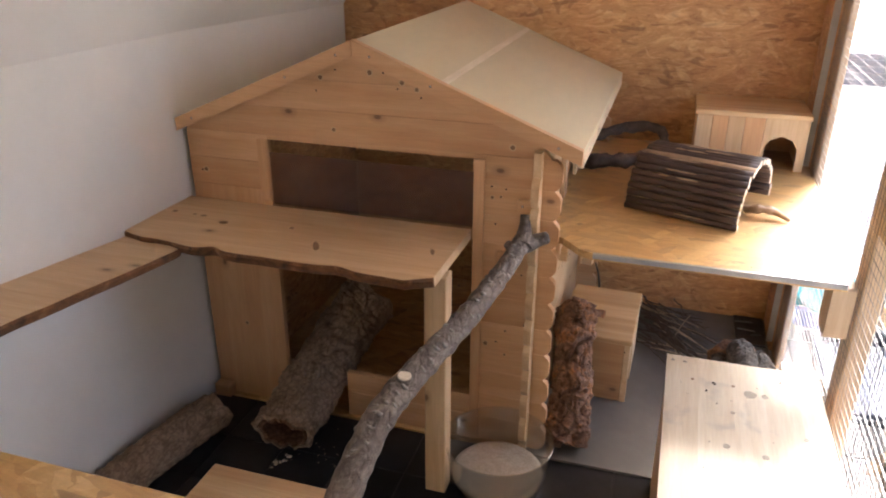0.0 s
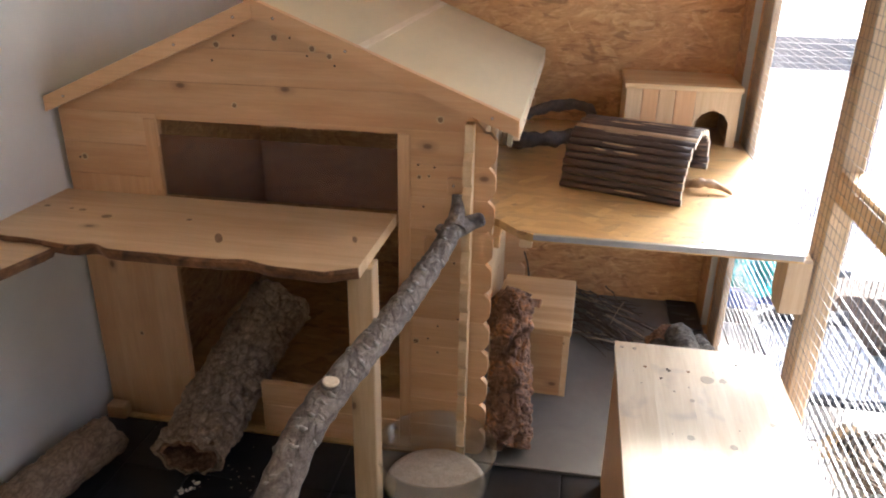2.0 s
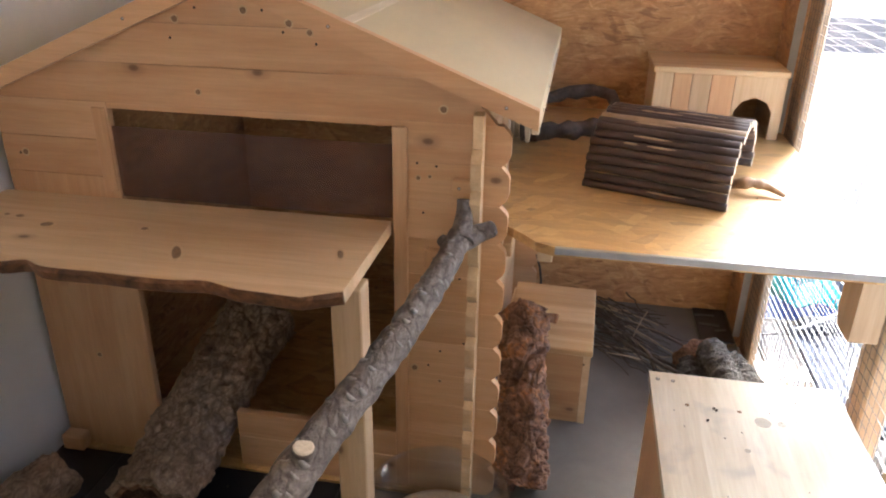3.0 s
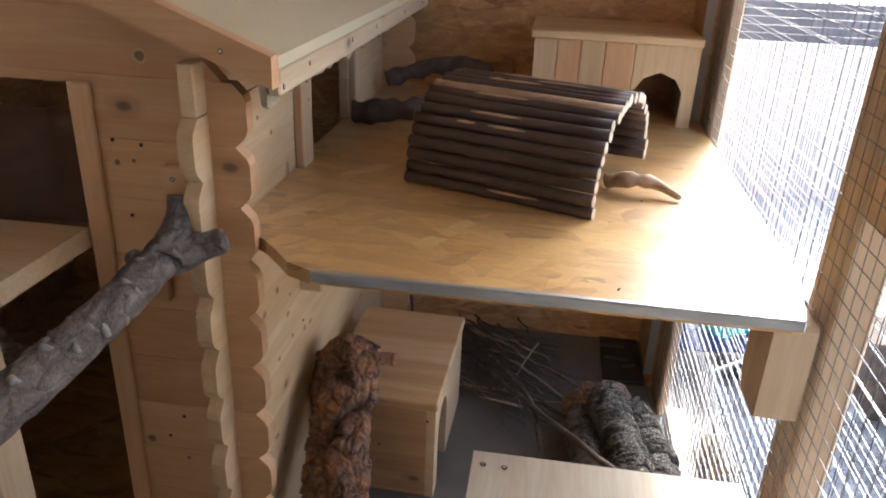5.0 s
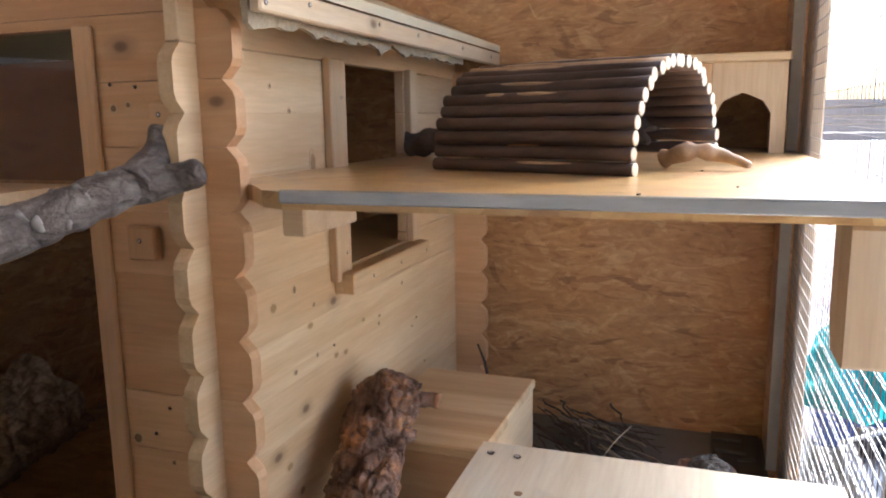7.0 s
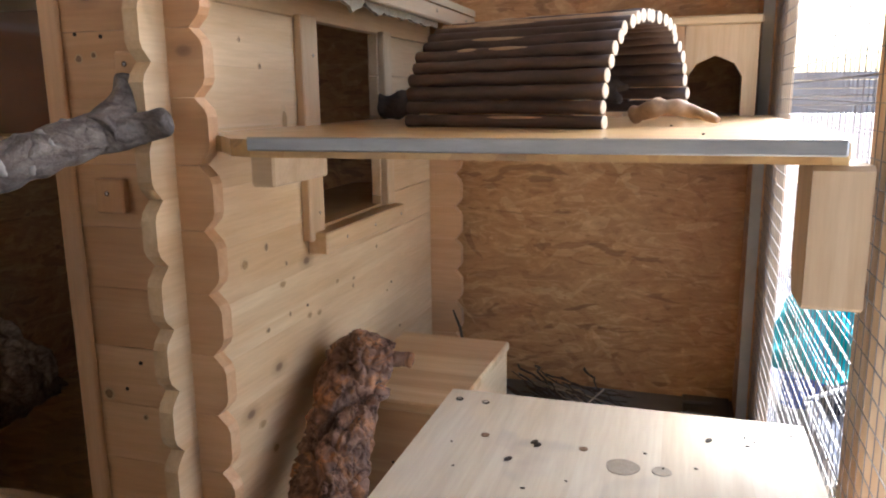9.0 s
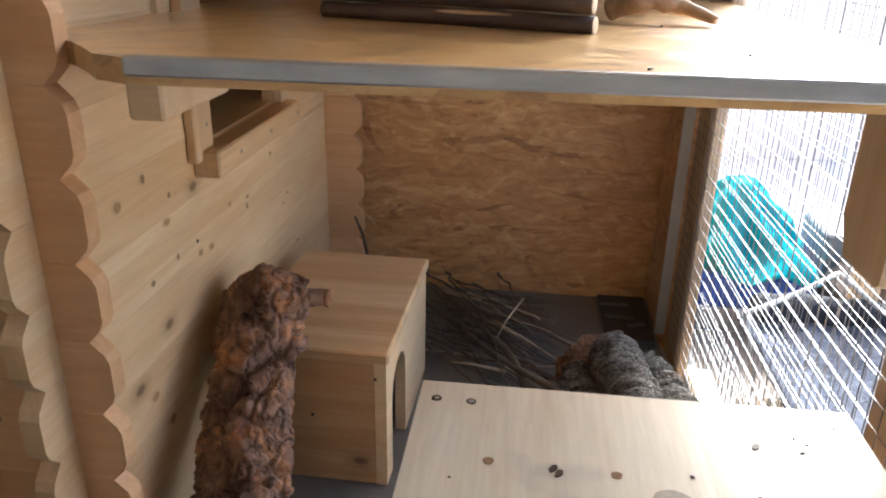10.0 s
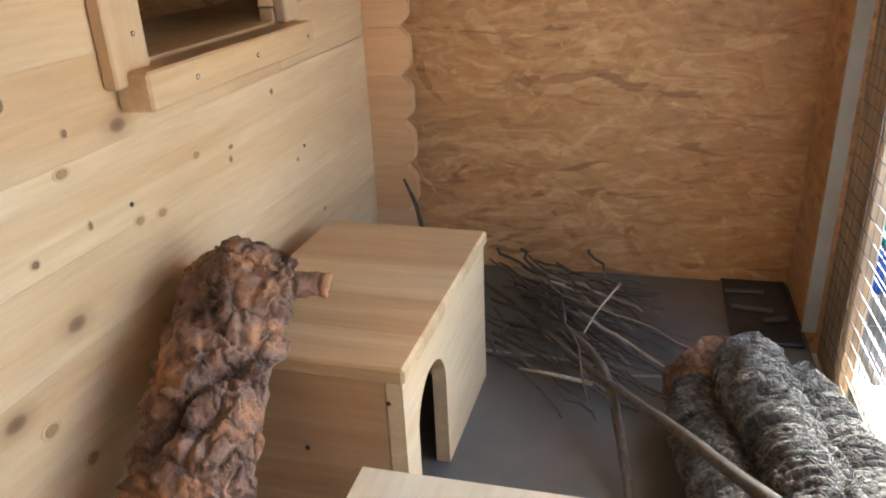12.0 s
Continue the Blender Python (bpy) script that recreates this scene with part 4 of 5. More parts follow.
# upright bark slab against the cabin side
slab = thing("bark_slab", (-0.13, 1.41, 0.0), "reddish pine bark slab leaning on the cabin wall", "bark")
part("bark", shell([(-0.130, 1.400, 0.004), (-0.134, 1.47, 0.08), (-0.146, 1.57, 0.170), (-0.162, 1.682, 0.236)], lambda u, a: 1 / math.hypot(math.cos(a) / (0.0325 - 0.004 * abs(u - 0.45) - 0.013 * max(0, u - 0.88) / 0.12), math.sin(a) / (0.024 - 0.010 * max(0, u - 0.88) / 0.12)), -70, 200, 0.007, 0.0165, 260, 130, up=(0, -0.75, 0.66), seed=11.0, relief=flake_relief, end_wob=0.012), PINEBARK, slab)
part("knob", tube_bm(lerp_path([(-0.128, 1.652, 0.216), (-0.108, 1.668, 0.220), (-0.090, 1.674, 0.215)], 10), [0.016, 0.013, 0.011, 0.010, 0.010, 0.0095, 0.010, 0.011, 0.0115, 0.009], 14, 0.5, 90), PINEBARK, slab, "broken branch stub")
# Solid dark disc: the shade inside the stub's hole, as colour.
part("hollow", tube_bm([(-0.0915, 1.6735, 0.2155), (-0.0893, 1.6742, 0.2148)], [0.0058, 0.0050], 12, 0.5, 160), DARKWOOD, slab, "dark disc in place of the stub's shaded hole")
# grey cork half-tube on the floor by the mesh
arch = thing("cork_arch", (0.29, 1.65, 0.0), "deeply furrowed grey cork arch lying on the floor", "cork bark")
part("bark", shell([(0.266, 1.835, 0.022), (0.276, 1.76, 0.028), (0.291, 1.67, 0.028), (0.302, 1.56, 0.024)], lambda u, a: 0.047 - 0.003 * math.cos(2 * a), -12, 192, 0.008, 0.0125, 260, 170, seed=21.0, relief=furrow_relief), CORK_GREY, arch)
part("lining", shell([(0.252, 1.880, 0.020), (0.274, 1.76, 0.028), (0.291, 1.67, 0.028), (0.301, 1.57, 0.024)], lambda u, a: 0.043 + 0.024 * max(0, 1 - u * 5), -10, 190, 0.007, 0.006, 90, 70, seed=23.0, end_wob=0.03), CORK_RED, arch, "brown inner cork showing at the broken end")
# driftwood on the shelf behind the arch bridge
solid("dark_branch", tube_bm(lerp_path([(-0.20, 1.86, 0.553), (-0.13, 1.86, 0.560), (-0.06, 1.88, 0.565), (0.0, 1.87, 0.575), (0.06, 1.86, 0.570)], 40), [0.020 - 0.006 * (i / 39) for i in range(40)], 16, 0.6, 45, 3), DARKWOOD, "gnarled dark branch lying on the shelf", "branch")
solid("dark_branch", tube_bm(lerp_path([(-0.19, 2.06, 0.566), (-0.13, 2.09, 0.585), (-0.06, 2.10, 0.598), (-0.01, 2.08, 0.590), (0.005, 2.0, 0.553)], 40), [0.016 - 0.004 * (i / 39) for i in range(40)], 12, 0.5, 50, 8), DARKWOOD, "crooked dark branch lying on the shelf", "branch")
solid("bark_piece", shell([(0.03, 1.80, 0.55), (0.09, 1.79, 0.56), (0.17, 1.78, 0.55)], 0.035, 10, 170, 0.006, 0.010, 40, 24, seed=31), DARKWOOD, "grey-brown bark piece behind the stick bridge", "bark")
solid("wood_stick", tube_bm(lerp_path([(0.190, 1.640, 0.545), (0.222, 1.622, 0.553), (0.248, 1.626, 0.550), (0.279, 1.608, 0.539)], 24), [0.010, 0.011, 0.009, 0.008, 0.009, 0.010, 0.011, 0.010, 0.008, 0.007, 0.008, 0.009, 0.010, 0.0095, 0.009, 0.008, 0.0075, 0.007, 0.0065, 0.006, 0.0055, 0.005, 0.0045, 0.003], 10, 0.3, 60), STICK_BARE, "bleached crooked wood stick on the shelf", "stick")

# ---- stick bridge ----
bridge = thing("stick_bridge", (0.09, 1.62, 0.5335), "arched bridge of dark willow sticks on the shelf", "bridge")
A, B = Vector((-0.060, 1.604, 0.5335)), Vector((0.167, 1.525, 0.5335))
along = (B - A).normalized()
perp = Vector((-along.y, along.x, 0))
LEN, SPAN, HIGH = (B - A).length, 0.236, 0.110
prof = [(0.0, 0.0065)]
steps = 400
curve = [(SPAN * (0.5 - 0.5 * math.copysign(abs(math.cos(math.pi * i / steps)) ** 0.85, math.cos(math.pi * i / steps))), 0.0065 + HIGH * math.sin(math.pi * i / steps) ** 0.9) for i in range(steps + 1)]
for c in curve:
    if math.dist(c, prof[-1]) >= 0.0150:
        prof.append(c)
for i, (s, h) in enumerate(prof):
    r = 0.0073 + 0.0009 * noise.noise((i * 1.7, 0, 0))
    p0 = A + perp * s + Vector((0, 0, h)) - along * 0.006 * random.random()
    p1 = A + perp * s + Vector((0, 0, h)) + along * (LEN + 0.004 * random.random())
    mid = [p0.lerp(p1, k / 8) + Vector((0, 0, 0.0011 * noise.noise((i * 3.1, k * 0.6, 0)))) for k in range(9)]
    st = part("stick", tube_bm(mid, r, 12, 0.12, 30, i), STICK_PALE if i == 9 else STICK, bridge, "partly peeled stick" if i == 9 else "")
    for k in range(3):
        if noise.noise((i * 2.3, k * 4.1, 1)) > 0.12:
            u0 = 0.15 + 0.6 * abs(noise.noise((i * 1.1, k * 2.7, 8)))
            a, b = p0.lerp(p1, u0), p0.lerp(p1, u0 + 0.12 + 0.1 * k)
            way = (perp * (s / SPAN - 0.5) * 2 + Vector((0, 0, 0.9))).normalized() * r * 0.88
            part("bare_patch", tube_bm(lerp_path([a + way, (a + b) / 2 + way * 1.06, b + way], 8), [0.0004, 0.0013, 0.0019, 0.0022, 0.0021, 0.0017, 0.0011, 0.0004], 6, 0.4, 90, i), STICK_PALE, st, "patch peeled of its bark")
    for e, d in ((p1, along), (p0, -along)):
        cm = disc_bm(r * 1.0, 0.0008, 12)
        bmesh.ops.transform(cm, matrix=Matrix.LocRotScale(e + d * 0.0004, d.to_track_quat("Z", "Y"), None), verts=cm.verts)
        part("cut_end", cm, CUT, st, "pale cut end")

# ---- nest boxes ----


def arch_hole(w, h, n=10, peak=1.0):
    return [(w / 2 * math.cos(math.pi * i / n), h - w / 2 * peak + w / 2 * peak * math.sin(math.pi * i / n)) for i in range(n + 1)]


def panel_with_hole(axis, c, at0, at1, u0, u1, z0, z1, hole):
    """A panel with a doorway standing on its lower edge; c is the doorway's middle."""
    outline = [(u0, z0), (c + hole[-1][0], z0)] + [(c + x, z0 + z) for x, z in reversed(hole)] + [(c + hole[0][0], z0), (u1, z0), (u1, z1), (u0, z1)]
    return prism(outline, axis, at0, at1)


nest = thing("nest_box", (-0.1, 1.76, 0.0), "plain pine nest box with arched door on the grey floor", "nest box")
part("roof", box_bm(-0.192, -0.009, 1.620, 1.898, 0.1655, 0.180, bevel=0.0025), PINE_TOP, nest)
part("front_panel", box_bm(-0.186, -0.0265, 1.625, 1.637, 0.0, 0.165, bevel=0.0015), PINE_BOX, nest)
part("back_panel", box_bm(-0.186, -0.0265, 1.882, 1.894, 0.0, 0.165, bevel=0.0015), PINE_X, nest)
part("door_panel", panel_with_hole("x", 1.697, -0.026, -0.0125, 1.625, 1.894, 0.0, 0.165, arch_hole(0.082, 0.136, 12)), PINE_Y, nest, "side panel with arched doorway")
part("side_panel", box_bm(-0.1985, -0.1865, 1.625, 1.894, 0.0, 0.165, bevel=0.0015), PINE_Y, nest)
for x, z in ((-0.025, 0.145), (-0.10, 0.09)):
    shared("nail", NAIL, nest, pose(x, 1.6247, z, 90, 0, 0))
nest.rotation_euler = (0, 0, radians(-1.5))

nest2 = thing("nest_box", (0.22, 2.09, 0.5335), "pale striped pine nest box with pointed door on the shelf", "nest box")
part("roof", box_bm(0.068, 0.349, 1.986, 2.186, 0.668, 0.681, bevel=0.002), PINE_TOP, nest2)
cuts = [0.074, 0.113, 0.152, 0.192, 0.241]
for i, (a, b) in enumerate(zip(cuts, cuts[1:])):
    part("plank", box_bm(a + 0.0005, b - 0.0005, 1.995, 2.007, 0.5335, 0.6675, bevel=0.001), (PALE_Z, PINE_Z)[i % 2], nest2)
part("door_panel", panel_with_hole("y", 0.286, 1.995, 2.007, 0.2415, 0.346, 0.5335, 0.6675, [(0.039, 0.058), (0.027, 0.078), (0.0, 0.090), (-0.027, 0.078), (-0.039, 0.058)]), PALE_Z, nest2, "front panel with pointed doorway")
for x0, x1 in ((0.074, 0.085), (0.335, 0.346)):
    part("side_panel", box_bm(x0, x1, 2.0075, 2.184, 0.5335, 0.6675, bevel=0.001), PINE_Y, nest2)

# ---- climbing branch ----
rb = random.Random(17)
branch = thing("climbing_branch", (-0.45, 0.66, 0.36), "thick scaly branch leaning against the cabin corner", "branch")
main = lerp_path([(-0.372, 0.45, 0.215), (-0.368, 0.62, 0.335), (-0.364, 0.80, 0.418), (-0.346, 0.91, 0.446), (-0.304, 1.06, 0.474), (-0.272, 1.20, 0.502), (-0.248, 1.33, 0.534)], 120)
part("stem", tube_bm(main, [0.0275 - 0.0095 * (i / 119) for i in range(120)], 28, 0.16, 60, 4), BRANCH, branch)
part("fork", tube_bm(lerp_path([(-0.250, 1.315, 0.528), (-0.226, 1.340, 0.533), (-0.200, 1.352, 0.541)], 16), [0.016, 0.016, 0.016, 0.0155, 0.015, 0.015, 0.0145, 0.014, 0.014, 0.0135, 0.0135, 0.0135, 0.014, 0.0135, 0.012, 0.008], 16, 0.2, 50), BRANCH, branch)
part("fork", tube_bm(lerp_path([(-0.246, 1.31, 0.530), (-0.248, 1.345, 0.550), (-0.250, 1.362, 0.578)], 16), [0.017 - 0.006 * i / 15 for i in range(16)], 16, 0.2, 50), BRANCH, branch)
stub = part("stub", tube_bm([(-0.346, 0.905, 0.435), (-0.343, 0.901, 0.466), (-0.341, 0.898, 0.474)], [0.014, 0.0125, 0.012], 16), BRANCH, branch)
cm = disc_bm(0.0112, 0.001, 16)
bmesh.ops.transform(cm, matrix=Matrix.LocRotScale((-0.3408, 0.8976, 0.4745), Vector((0.18, -0.18, 0.9)).to_track_quat("Z", "Y"), None), verts=cm.verts)
part("cut_face", cm, CUT, stub, "pale sawn face")
part("fork", tube_bm(lerp_path([(-0.254, 1.30, 0.526), (-0.270, 1.306, 0.532), (-0.276, 1.309, 0.535)], 12), [0.012 - 0.004 * i / 11 for i in range(12)], 14, 0.2, 50), BRANCH, branch, "short broken fork")
for i in range(60):
    k = rb.randint(8, 116)
    p, d = main[k], (main[k + 1] - main[k - 1]).normalized()
    a = rb.gauss(0.0, 0.9)
    up = (Vector((0.35, -0.2, 1)) - d * d.dot(Vector((0.35, -0.2, 1)))).normalized()
    w = (up * math.cos(a) + d.cross(up) * math.sin(a)).normalized()
    r = (0.0275 - 0.0095 * (k / 119)) * 0.93
    side = d.cross(w)
    half, thick = rb.uniform(0.004, 0.007), rb.uniform(0.0025, 0.0042)
    pts = []
    for q in range(7):
        e = -1 + q / 3
        pts.append(p + (w * math.cos(e * half / r) + side * math.sin(e * half / r)) * r + d * (0.004 * e * e - 0.002 + 0.0006 * rb.uniform(-1, 1)))
    part("bark_scale", tube_bm(pts, [thick * v for v in (0.3, 0.8, 1.1, 1.2, 1.0, 0.7, 0.3)], 6), FLAKE, branch)

branch.location += Vector((0.008, -0.014, 0.0085))

# ---- sand bath ----
bath = thing("sand_bath", (-0.258, 1.248, -0.006), "clear glass bowl half filled with pale bathing sand", "sand bath")


def lathe(profile, at, seg=48):
    bm, rings = bmesh.new(), []
    for r, z in profile:
        rings.append([bm.verts.new((at[0] + r * math.cos(2 * math.pi * k / seg), at[1] + r * math.sin(2 * math.pi * k / seg), at[2] + z)) for k in range(seg)] if r > 1e-6 else [bm.verts.new((at[0], at[1], at[2] + z))])
    for a, b in zip(rings, rings[1:]):
        for k in range(seg):
            q = [a[k - 1], a[k], b[k], b[k - 1]] if len(a) > 1 and len(b) > 1 else ([a[0], b[k], b[k - 1]] if len(a) == 1 else [a[k - 1], a[k], b[0]])
            bm.faces.new(q).smooth = True
    bmesh.ops.recalc_face_normals(bm, faces=bm.faces)
    return bm


BOWL = (-0.258, 1.248, -0.006)
bowl = part("bowl", lathe([(0, 0), (0.088, 0.0), (0.097, 0.006), (0.106, 0.04), (0.115, 0.106), (0.119, 0.112), (0.1165, 0.114), (0.1120, 0.107), (0.1025, 0.041), (0.0935, 0.009), (0.086, 0.005), (0, 0.005)], BOWL), BOWL_GLASS, bath, "clear glass bowl with a rim")
bowl.visible_shadow = False
bm = lathe([(0, 0.0055), (0.085, 0.0055), (0.0925, 0.0095), (0.0970, 0.024), (0.0985, 0.030)] + [(0.0985 * (1 - i / 9), 0.031 + 0.009 * (i / 9)) for i in range(1, 10)], BOWL)
for v in bm.verts:
    if v.co.z > BOWL[2] + 0.0305:
        v.co.z += 0.003 * noise.noise(v.co * 40)
part("sand", bm, SAND, bath, "pale bathing sand")

# ---- twigs and small litter in the lower compartment ----
twigs = thing("twig_pile", (0.12, 1.95, 0.0), "heap of dry grey-brown twigs on the grey floor", "twigs")
rt = random.Random(5)
PALE_TWIG = rough_stuff("pale_twig_bark", [(0.3, (0.34, 0.26, 0.17)), (0.7, (0.52, 0.42, 0.30))], 60, 0.85, 0.4, 0.002)


def twig_bm(p, q, r, seed, bm=None):
    P, Q = Vector(p), Vector(q)
    n = 9
    pts = [P.lerp(Q, i / n) + Vector((noise.noise((seed, i * 0.5, 0)), noise.noise((seed, i * 0.5, 5)), 0.5 * noise.noise((seed, i * 0.5, 9)))) * 0.012 for i in range(n + 1)]
    for v in pts:
        v.z = max(v.z, r + 0.001)
    return tube_bm(pts, [r * (1 - 0.55 * i / n) for i in range(n + 1)], 6, 0.2, 60, seed, bm)


for i in range(70):
    x, y = rt.uniform(-0.05, 0.09), rt.uniform(1.915, 2.15)
    a = radians(rt.gauss(-40, 15))
    ln = rt.uniform(0.14, 0.36) * (0.65 if i % 3 else 1.0)
    ex, ey = x + math.cos(a) * ln, y + math.sin(a) * ln
    if ex > 0.27 or ey < 1.66 or (ex > 0.2 and ey < 1.80):
        ex, ey = x + (ex - x) * 0.5, y + (ey - y) * 0.5
    hz = rt.uniform(0.004, 0.040)
    part("twig", twig_bm((x, y, hz + rt.uniform(0, 0.02)), (ex, ey, hz + rt.uniform(-0.01, 0.01)), rt.uniform(0.0010, 0.0028), i * 1.3), PALE_TWIG if i % 9 == 0 else TWIG, twigs)
def long_twig(points, r0, r1, material, label):
    solid("twig", tube_bm(lerp_path(points, 24), [r0 + (r1 - r0) * i / 23 for i in range(24)], 8, 0.22, 50, r0 * 900), material, label, "twig", "loose twigs")


long_twig([(0.079, 1.951, 0.035), (0.125, 1.850, 0.050), (0.145, 1.770, 0.030), (0.159, 1.700, 0.006)], 0.0052, 0.0046, TWIG, "long smooth grey twig bending to the floor")
long_twig([(0.040, 1.970, 0.030), (0.110, 1.860, 0.042), (0.184, 1.741, 0.072), (0.229, 1.648, 0.100), (0.275, 1.585, 0.112)], 0.0036, 0.0062, TWIG, "thick grey twig lying across the cork arch")
long_twig([(-0.010, 2.108, 0.030), (0.030, 2.080, 0.034), (0.062, 2.060, 0.040)], 0.0036, 0.0024, PALE_TWIG, "pale dry twig in the heap")
long_twig([(0.097, 1.937, 0.040), (0.112, 1.980, 0.052), (0.134, 2.034, 0.060)], 0.0012, 0.0018, PALE_TWIG, "pale dry twig across the heap")
long_twig([(0.033, 1.867, 0.030), (0.070, 1.853, 0.036), (0.114, 1.852, 0.030)], 0.0012, 0.0026, PALE_TWIG, "short pale twig in the heap")
long_twig([(0.006, 2.060, 0.020), (0.120, 2.010, 0.030), (0.237, 1.945, 0.016)], 0.0032, 0.0018, TWIG, "thin dark twig in the heap")
long_twig([(0.010, 1.980, 0.020), (0.070, 1.950, 0.028), (0.123, 1.915, 0.018), (0.200, 1.860, 0.010)], 0.0034, 0.0018, TWIG, "thin dark twig in the heap")
solid("corner_stick", tube_bm([(-0.138, 2.10, 0.0), (-0.140, 2.10, 0.09), (-0.146, 2.095, 0.13), (-0.157, 2.085, 0.168)], [0.004, 0.0035, 0.003, 0.002], 8), TWIG, "thin dark stick standing in the corner", "stick")
plate = thing("dark_plate", (0.32, 2.08, 0.0), "black plate with metal bits on the grey floor", "plate")
part("sheet", box_bm(0.268, 0.351, 2.014, 2.186, 0.0005, 0.006, bevel=0.001), BLACK, plate)
for k, (x, y, ln, a) in enumerate(((0.295, 2.145, 0.05, 3), (0.300, 2.095, 0.05, -8), (0.325, 2.07, 0.03, 20))):
    part("metal_bit", box_bm(-ln / 2, ln / 2, -0.004, 0.004, 0.0065, 0.010, bevel=0.001, m=pose(x, y, 0, 0, 0, a)), STEEL, plate)

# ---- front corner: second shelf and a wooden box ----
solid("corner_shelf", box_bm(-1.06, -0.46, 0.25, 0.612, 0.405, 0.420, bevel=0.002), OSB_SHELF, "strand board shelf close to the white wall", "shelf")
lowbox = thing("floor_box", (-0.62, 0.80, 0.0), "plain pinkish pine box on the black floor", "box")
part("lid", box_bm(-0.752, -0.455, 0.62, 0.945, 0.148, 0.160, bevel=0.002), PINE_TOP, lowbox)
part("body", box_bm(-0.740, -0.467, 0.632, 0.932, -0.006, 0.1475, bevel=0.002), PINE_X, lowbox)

# ---- beyond the mesh ----
bed = thing("plush_hammock", (0.62, 1.80, 0.10), "blue-grey plush pet hammock with dark rim tied with white cord", "hammock")
bm, rows = bmesh.new(), []
for i in range(29):
    r = []
    for j in range(29):
        u, v = i / 28, j / 28
        x, y = 0.440 + 0.235 * u, 1.562 + 0.372 * v
        e = max(abs(u - 0.5), abs(v - 0.5)) * 2
        z = 0.118 - 0.028 * math.cos(e * 1.5) + 0.008 * noise.noise((x * 20, y * 20, 0))
        r.append(bm.verts.new((x, y, z)))
    rows.append(r)
low = [[bm.verts.new(v.co - Vector((0, 0, 0.012))) for v in r] for r in rows]
for i in range(28):
    for j in range(28):
        bm.faces.new((rows[i][j], rows[i + 1][j], rows[i + 1][j + 1], rows[i][j + 1])).smooth = True
        bm.faces.new((low[i][j], low[i][j + 1], low[i + 1][j + 1], low[i + 1][j])).smooth = True
    bm.faces.new((rows[i][0], low[i][0], low[i + 1][0], rows[i + 1][0])), bm.faces.new((rows[i][28], rows[i + 1][28], low[i + 1][28], low[i][28]))
    bm.faces.new((rows[0][i], rows[0][i + 1], low[0][i + 1], low[0][i])), bm.faces.new((rows[28][i], low[28][i], low[28][i + 1], rows[28][i + 1]))
bmesh.ops.recalc_face_normals(bm, faces=bm.faces)
part("cloth", bm, PLUSH, bed)
part("rim", tube_bm(lerp_path([(0.462, 1.925, 0.120), (0.56, 1.932, 0.118), (0.68, 1.930, 0.116)], 30), 0.024, 14, 0.3, 30), PLUSH_DARK, bed, "thick dark plush rim")
part("pole", tube_bm([(0.445, 1.556, 0.105), (0.71, 1.552, 0.105)], 0.008, 12), PLUSH_DARK, bed, "dark front pole")
for p, q in (((0.425, 1.85, 0.148), (0.560, 1.915, 0.188)), ((0.428, 1.85, 0.146), (0.440, 1.80, 0.06)), ((0.560, 1.915, 0.188), (0.66, 1.87, 0.12))):
    part("cord", tube_bm(lerp_path([p, ((p[0] + q[0]) / 2, (p[1] + q[1]) / 2, (p[2] + q[2]) / 2 - 0.004), q], 10), 0.0032, 8), CORD, bed, "white cord")
tub = thing("blue_tub", (0.50, 2.22, -0.03), "blue plastic tub on a pale stand", "tub")
part("shell", box_bm(0.434, 0.632, 2.140, 2.330, 0.015, 0.078, bevel=0.008), BLUEBOX, tub)
part("lip", box_bm(0.429, 0.638, 2.134, 2.336, 0.070, 0.080, bevel=0.004), BLUEBOX, tub)
solid("pale_stand", box_bm(0.436, 0.628, 2.142, 2.325, -0.03, 0.0145, bevel=0.004), STONE, "grey stand under the blue tub", "stand")
# towel heap: folds round a steep cone
bm, rows = bmesh.new(), []
for i in range(40):
    v = i / 39
    ring = []
    for k in range(72):
        a = 2 * math.pi * k / 72
        fold = 0.24 * math.sin(3 * a + 4 * v) + 0.20 * math.sin(7 * a - 6 * v) + 0.45 * noise.noise((math.cos(a) * 1.5, math.sin(a) * 1.5, v * 3))
        r = (0.022 + 0.096 * v ** 0.8) * (1 + fold * (0.3 + 0.7 * v))
        step = 0.012 * math.floor(v * 4 + 0.3 * math.sin(2 * a))
        z = 0.225 - 0.142 * v + 0.018 * math.sin(5 * a + 8 * v) * v + 0.004 * noise.noise((r * 60, a * 6, v * 9)) - 0.2 * step * v * 0.2
        ring.append(bm.verts.new((0.505 + r * math.cos(a), 2.235 + r * math.sin(a), max(z, 0.081))))
    rows.append(ring)
for a, b in zip(rows, rows[1:]):
    for k in range(72):
        bm.faces.new((a[k - 1], a[k], b[k], b[k - 1])).smooth = True
bm.faces.new(rows[0][::-1]), bm.faces.new(rows[-1])
bmesh.ops.recalc_face_normals(bm, faces=bm.faces)
solid("towel", bm, TOWEL, "crumpled turquoise terry towel heaped on the blue tub", "towel")
# Added sheet, laid only to make the ground beside the mesh darker.
solid("floor_mat", box_bm(0.424, 0.66, 1.60, 2.13, -0.0295, -0.022, bevel=0.002), TAUPE, "grey-brown sheet added to darken the terrace beside the mesh", "mat")
stump = thing("wooden_hide", (0.455, 1.765, -0.0215), "small wooden hide with arched opening outside the mesh", "hide")
part("roof", box_bm(0.428, 0.515, 1.75, 1.83, 0.022, 0.034, bevel=0.002), PALE_X, stump)
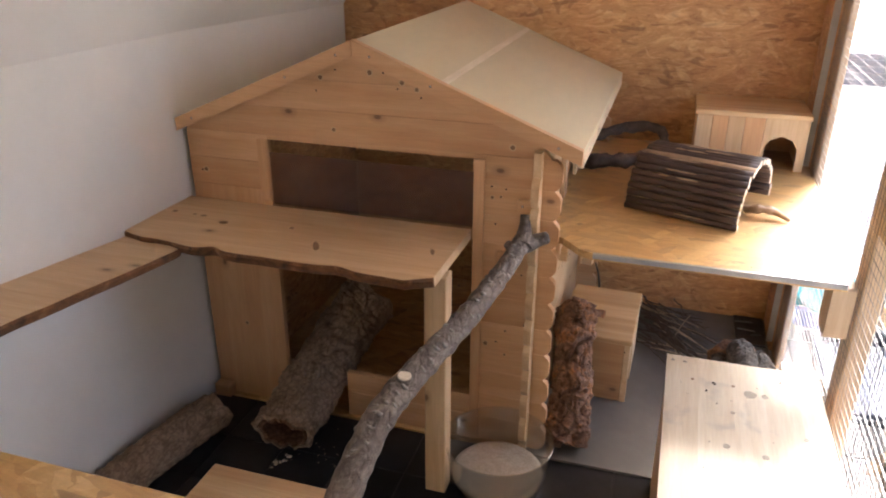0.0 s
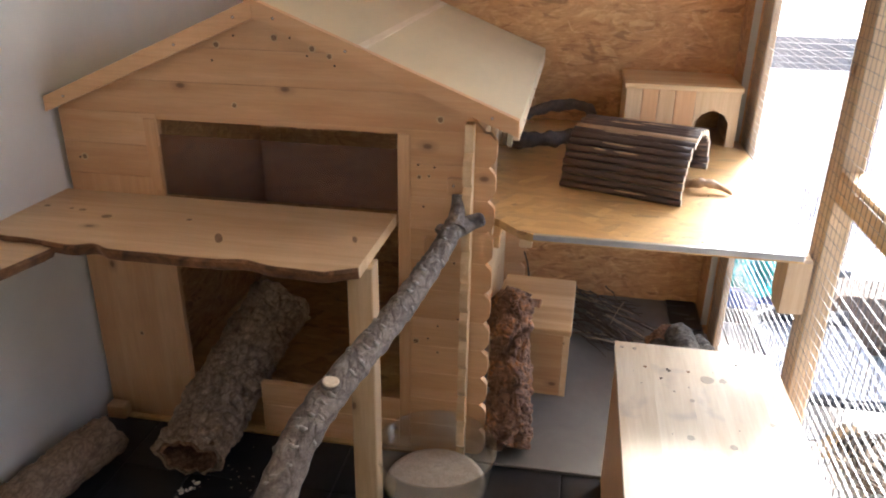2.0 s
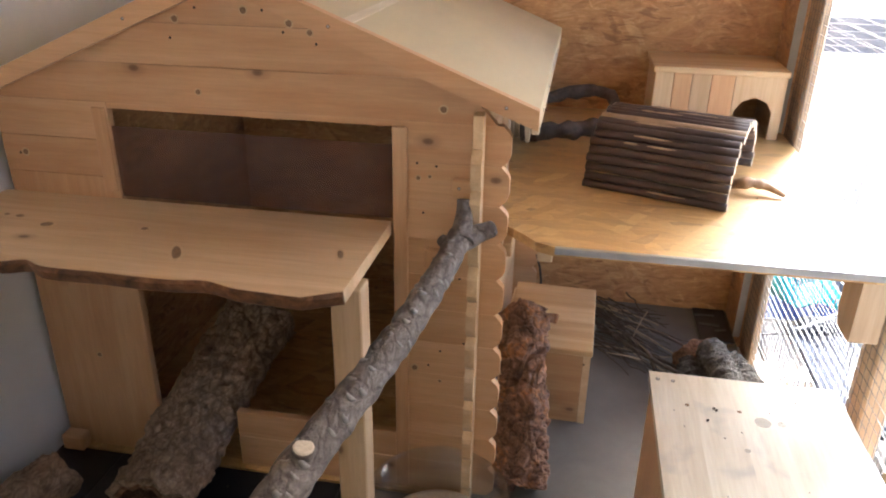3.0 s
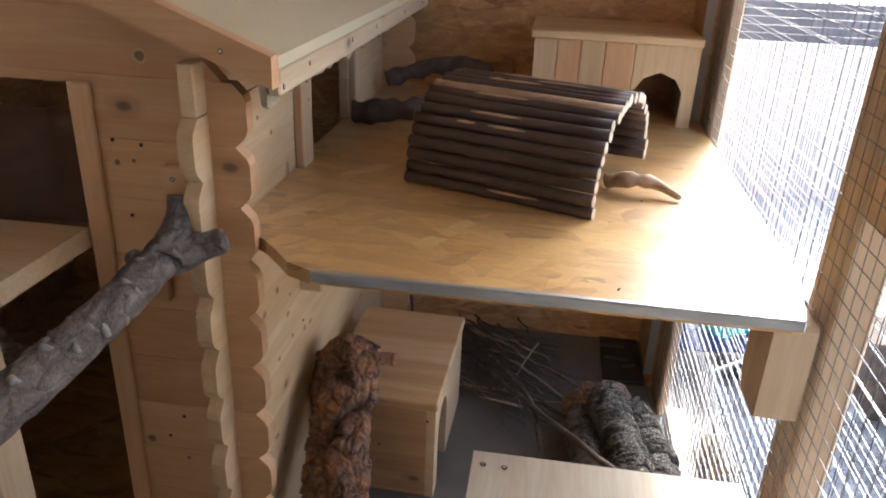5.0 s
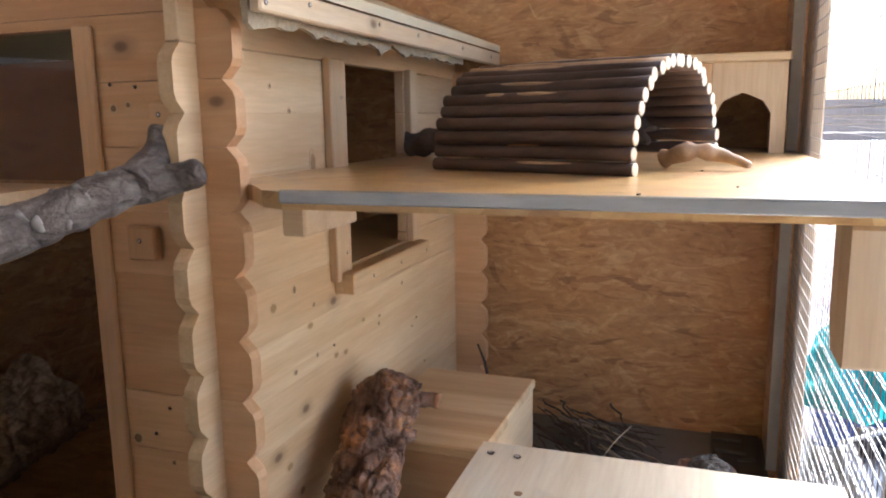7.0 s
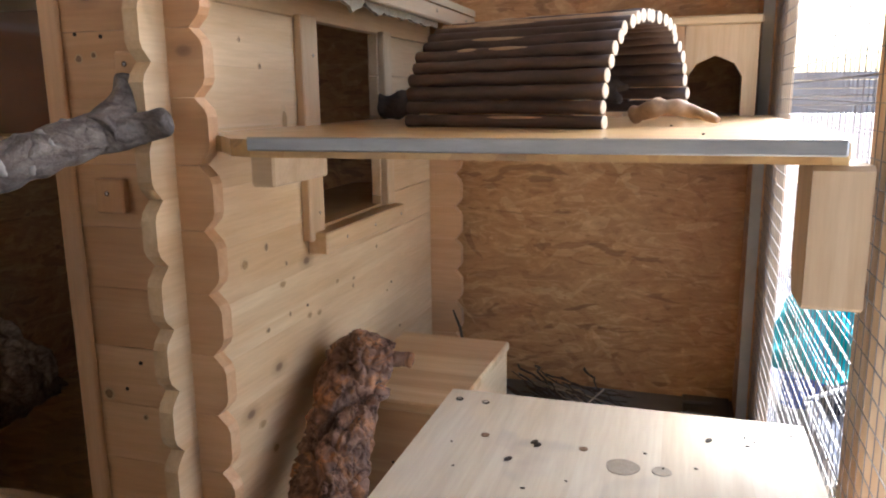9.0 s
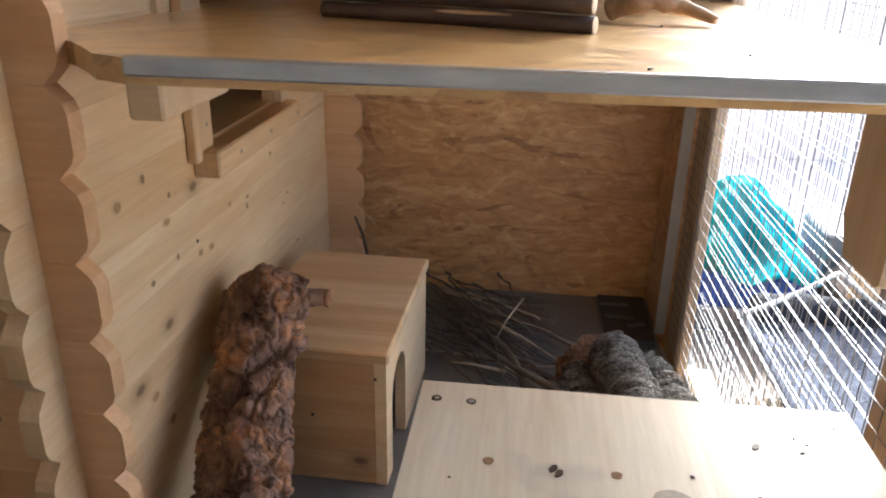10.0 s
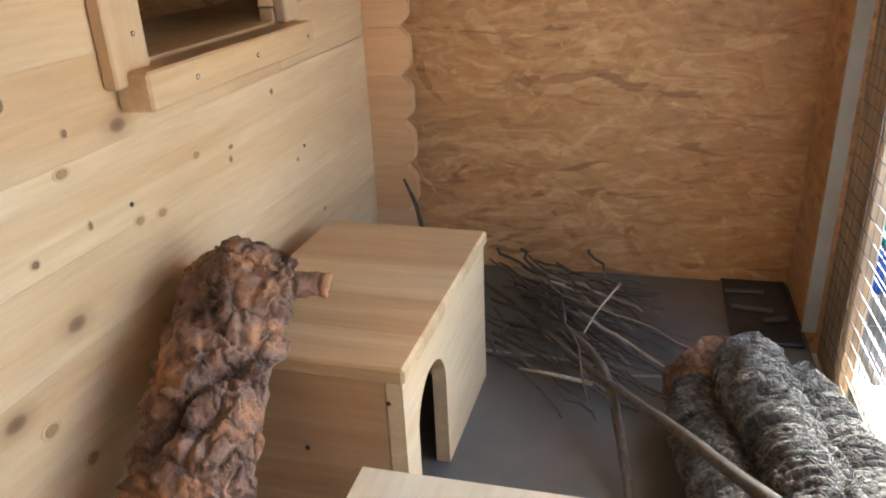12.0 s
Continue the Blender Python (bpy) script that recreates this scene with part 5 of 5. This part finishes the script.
part("front", panel_with_hole("y", 0.470, 1.752, 1.764, 0.430, 0.512, -0.0215, 0.0215, arch_hole(0.06, 0.038, 8, 0.7)), PINE_X, stump, "front with arched opening")
part("back", box_bm(0.430, 0.512, 1.815, 1.827, -0.0215, 0.0215, bevel=0.001), PINE_X, stump)
timber("outer_post", 0.600, 0.630, 1.935, 1.965, -0.0215, 0.21, PALE_Z, "short pale post beyond the hammock")
solid("corner_cushion", box_bm(0.64, 1.05, 1.98, 2.20, -0.03, 0.14, bevel=0.05), DARKWOOD, "brown fur cushion outside the mesh", "cushion")
heap = bmesh.new()
for i in range(150):
    a = rt.uniform(0, 2 * math.pi)
    r0 = rt.uniform(0.04, 0.15)
    c = Vector((0.70, 1.47, 0))
    pts = []
    z = rt.uniform(-0.02, 0.05) * (1 - r0 * 4) + 0.02
    for k in range(8):
        b = a + k * 0.22
        pts.append(c + Vector((math.cos(b) * r0 * 1.1, math.sin(b) * r0 * 0.8, max(-0.024, z + 0.006 * math.sin(k + i)))))
    tube_bm(pts, rt.uniform(0.002, 0.006), 6, 0.2, 60, i, heap)
solid("vine_heap", heap, TWIG, "coiled heap of dry grey vines outside the mesh", "vines", kind="stuff")
solid("wood_wedge", prism([(0.53, -0.03), (0.60, -0.03), (0.612, 0.045), (0.585, 0.045)], "y", 1.545, 1.575), PALE_X, "small pale wooden wedge outside", "wedge")
solid("wall_parapet", box_bm(0.52, 7.0, 3.40, 3.55, -0.03, 0.50, bevel=0.004), PARAPET, "low white parapet wall of the terrace", "wall", kind="structure")
rail = thing("parapet_rail", (3.0, 3.46, 0.50), "dark grey slatted rail on the white parapet", "rail")
for k in range(5):
    part("slat", box_bm(0.54, 6.9, 3.43 + 0.004 * k, 3.45 + 0.004 * k, 0.503 + 0.026 * k, 0.527 + 0.026 * k, bevel=0.002), FARGREY, rail)
solid("grey_crate", box_bm(0.642, 0.760, 2.175, 2.30, -0.03, 0.15, bevel=0.004), FARGREY, "flat grey crate behind the blue tub", "crate")

crumbs = bmesh.new()
rc = random.Random(9)
for i in range(34):
    near = i % 3 == 0
    x, y, q = (rc.gauss(-0.745, 0.012), rc.gauss(1.16, 0.010), rc.uniform(0.002, 0.005)) if near else (rc.gauss(-0.65, 0.05), rc.gauss(1.22, 0.05), rc.uniform(0.0008, 0.0022))
    bmesh.ops.create_icosphere(crumbs, subdivisions=1, radius=1.0, matrix=Matrix.LocRotScale((x, y, -0.0058 + 0.3 * q), Euler((0, 0, rc.uniform(0, 6))), (q * 1.5, q, q * 0.5)))
solid("crumbs", crumbs, CUT, "pale crumbs of wood and straw on the black floor", "crumbs", kind="stuff")

# ---- floor tiles ----
TILE = mesh_of("tile", box_bm(-0.0735, 0.0735, -0.0735, 0.0735, 0.0, 0.0034, bevel=0.001), BLACK)
for i in range(9):
    for j in range(7):
        shared("tile", TILE, floor, pose(-0.985 + 0.1495 * i, 1.284 - 0.1495 * j, -0.0094))
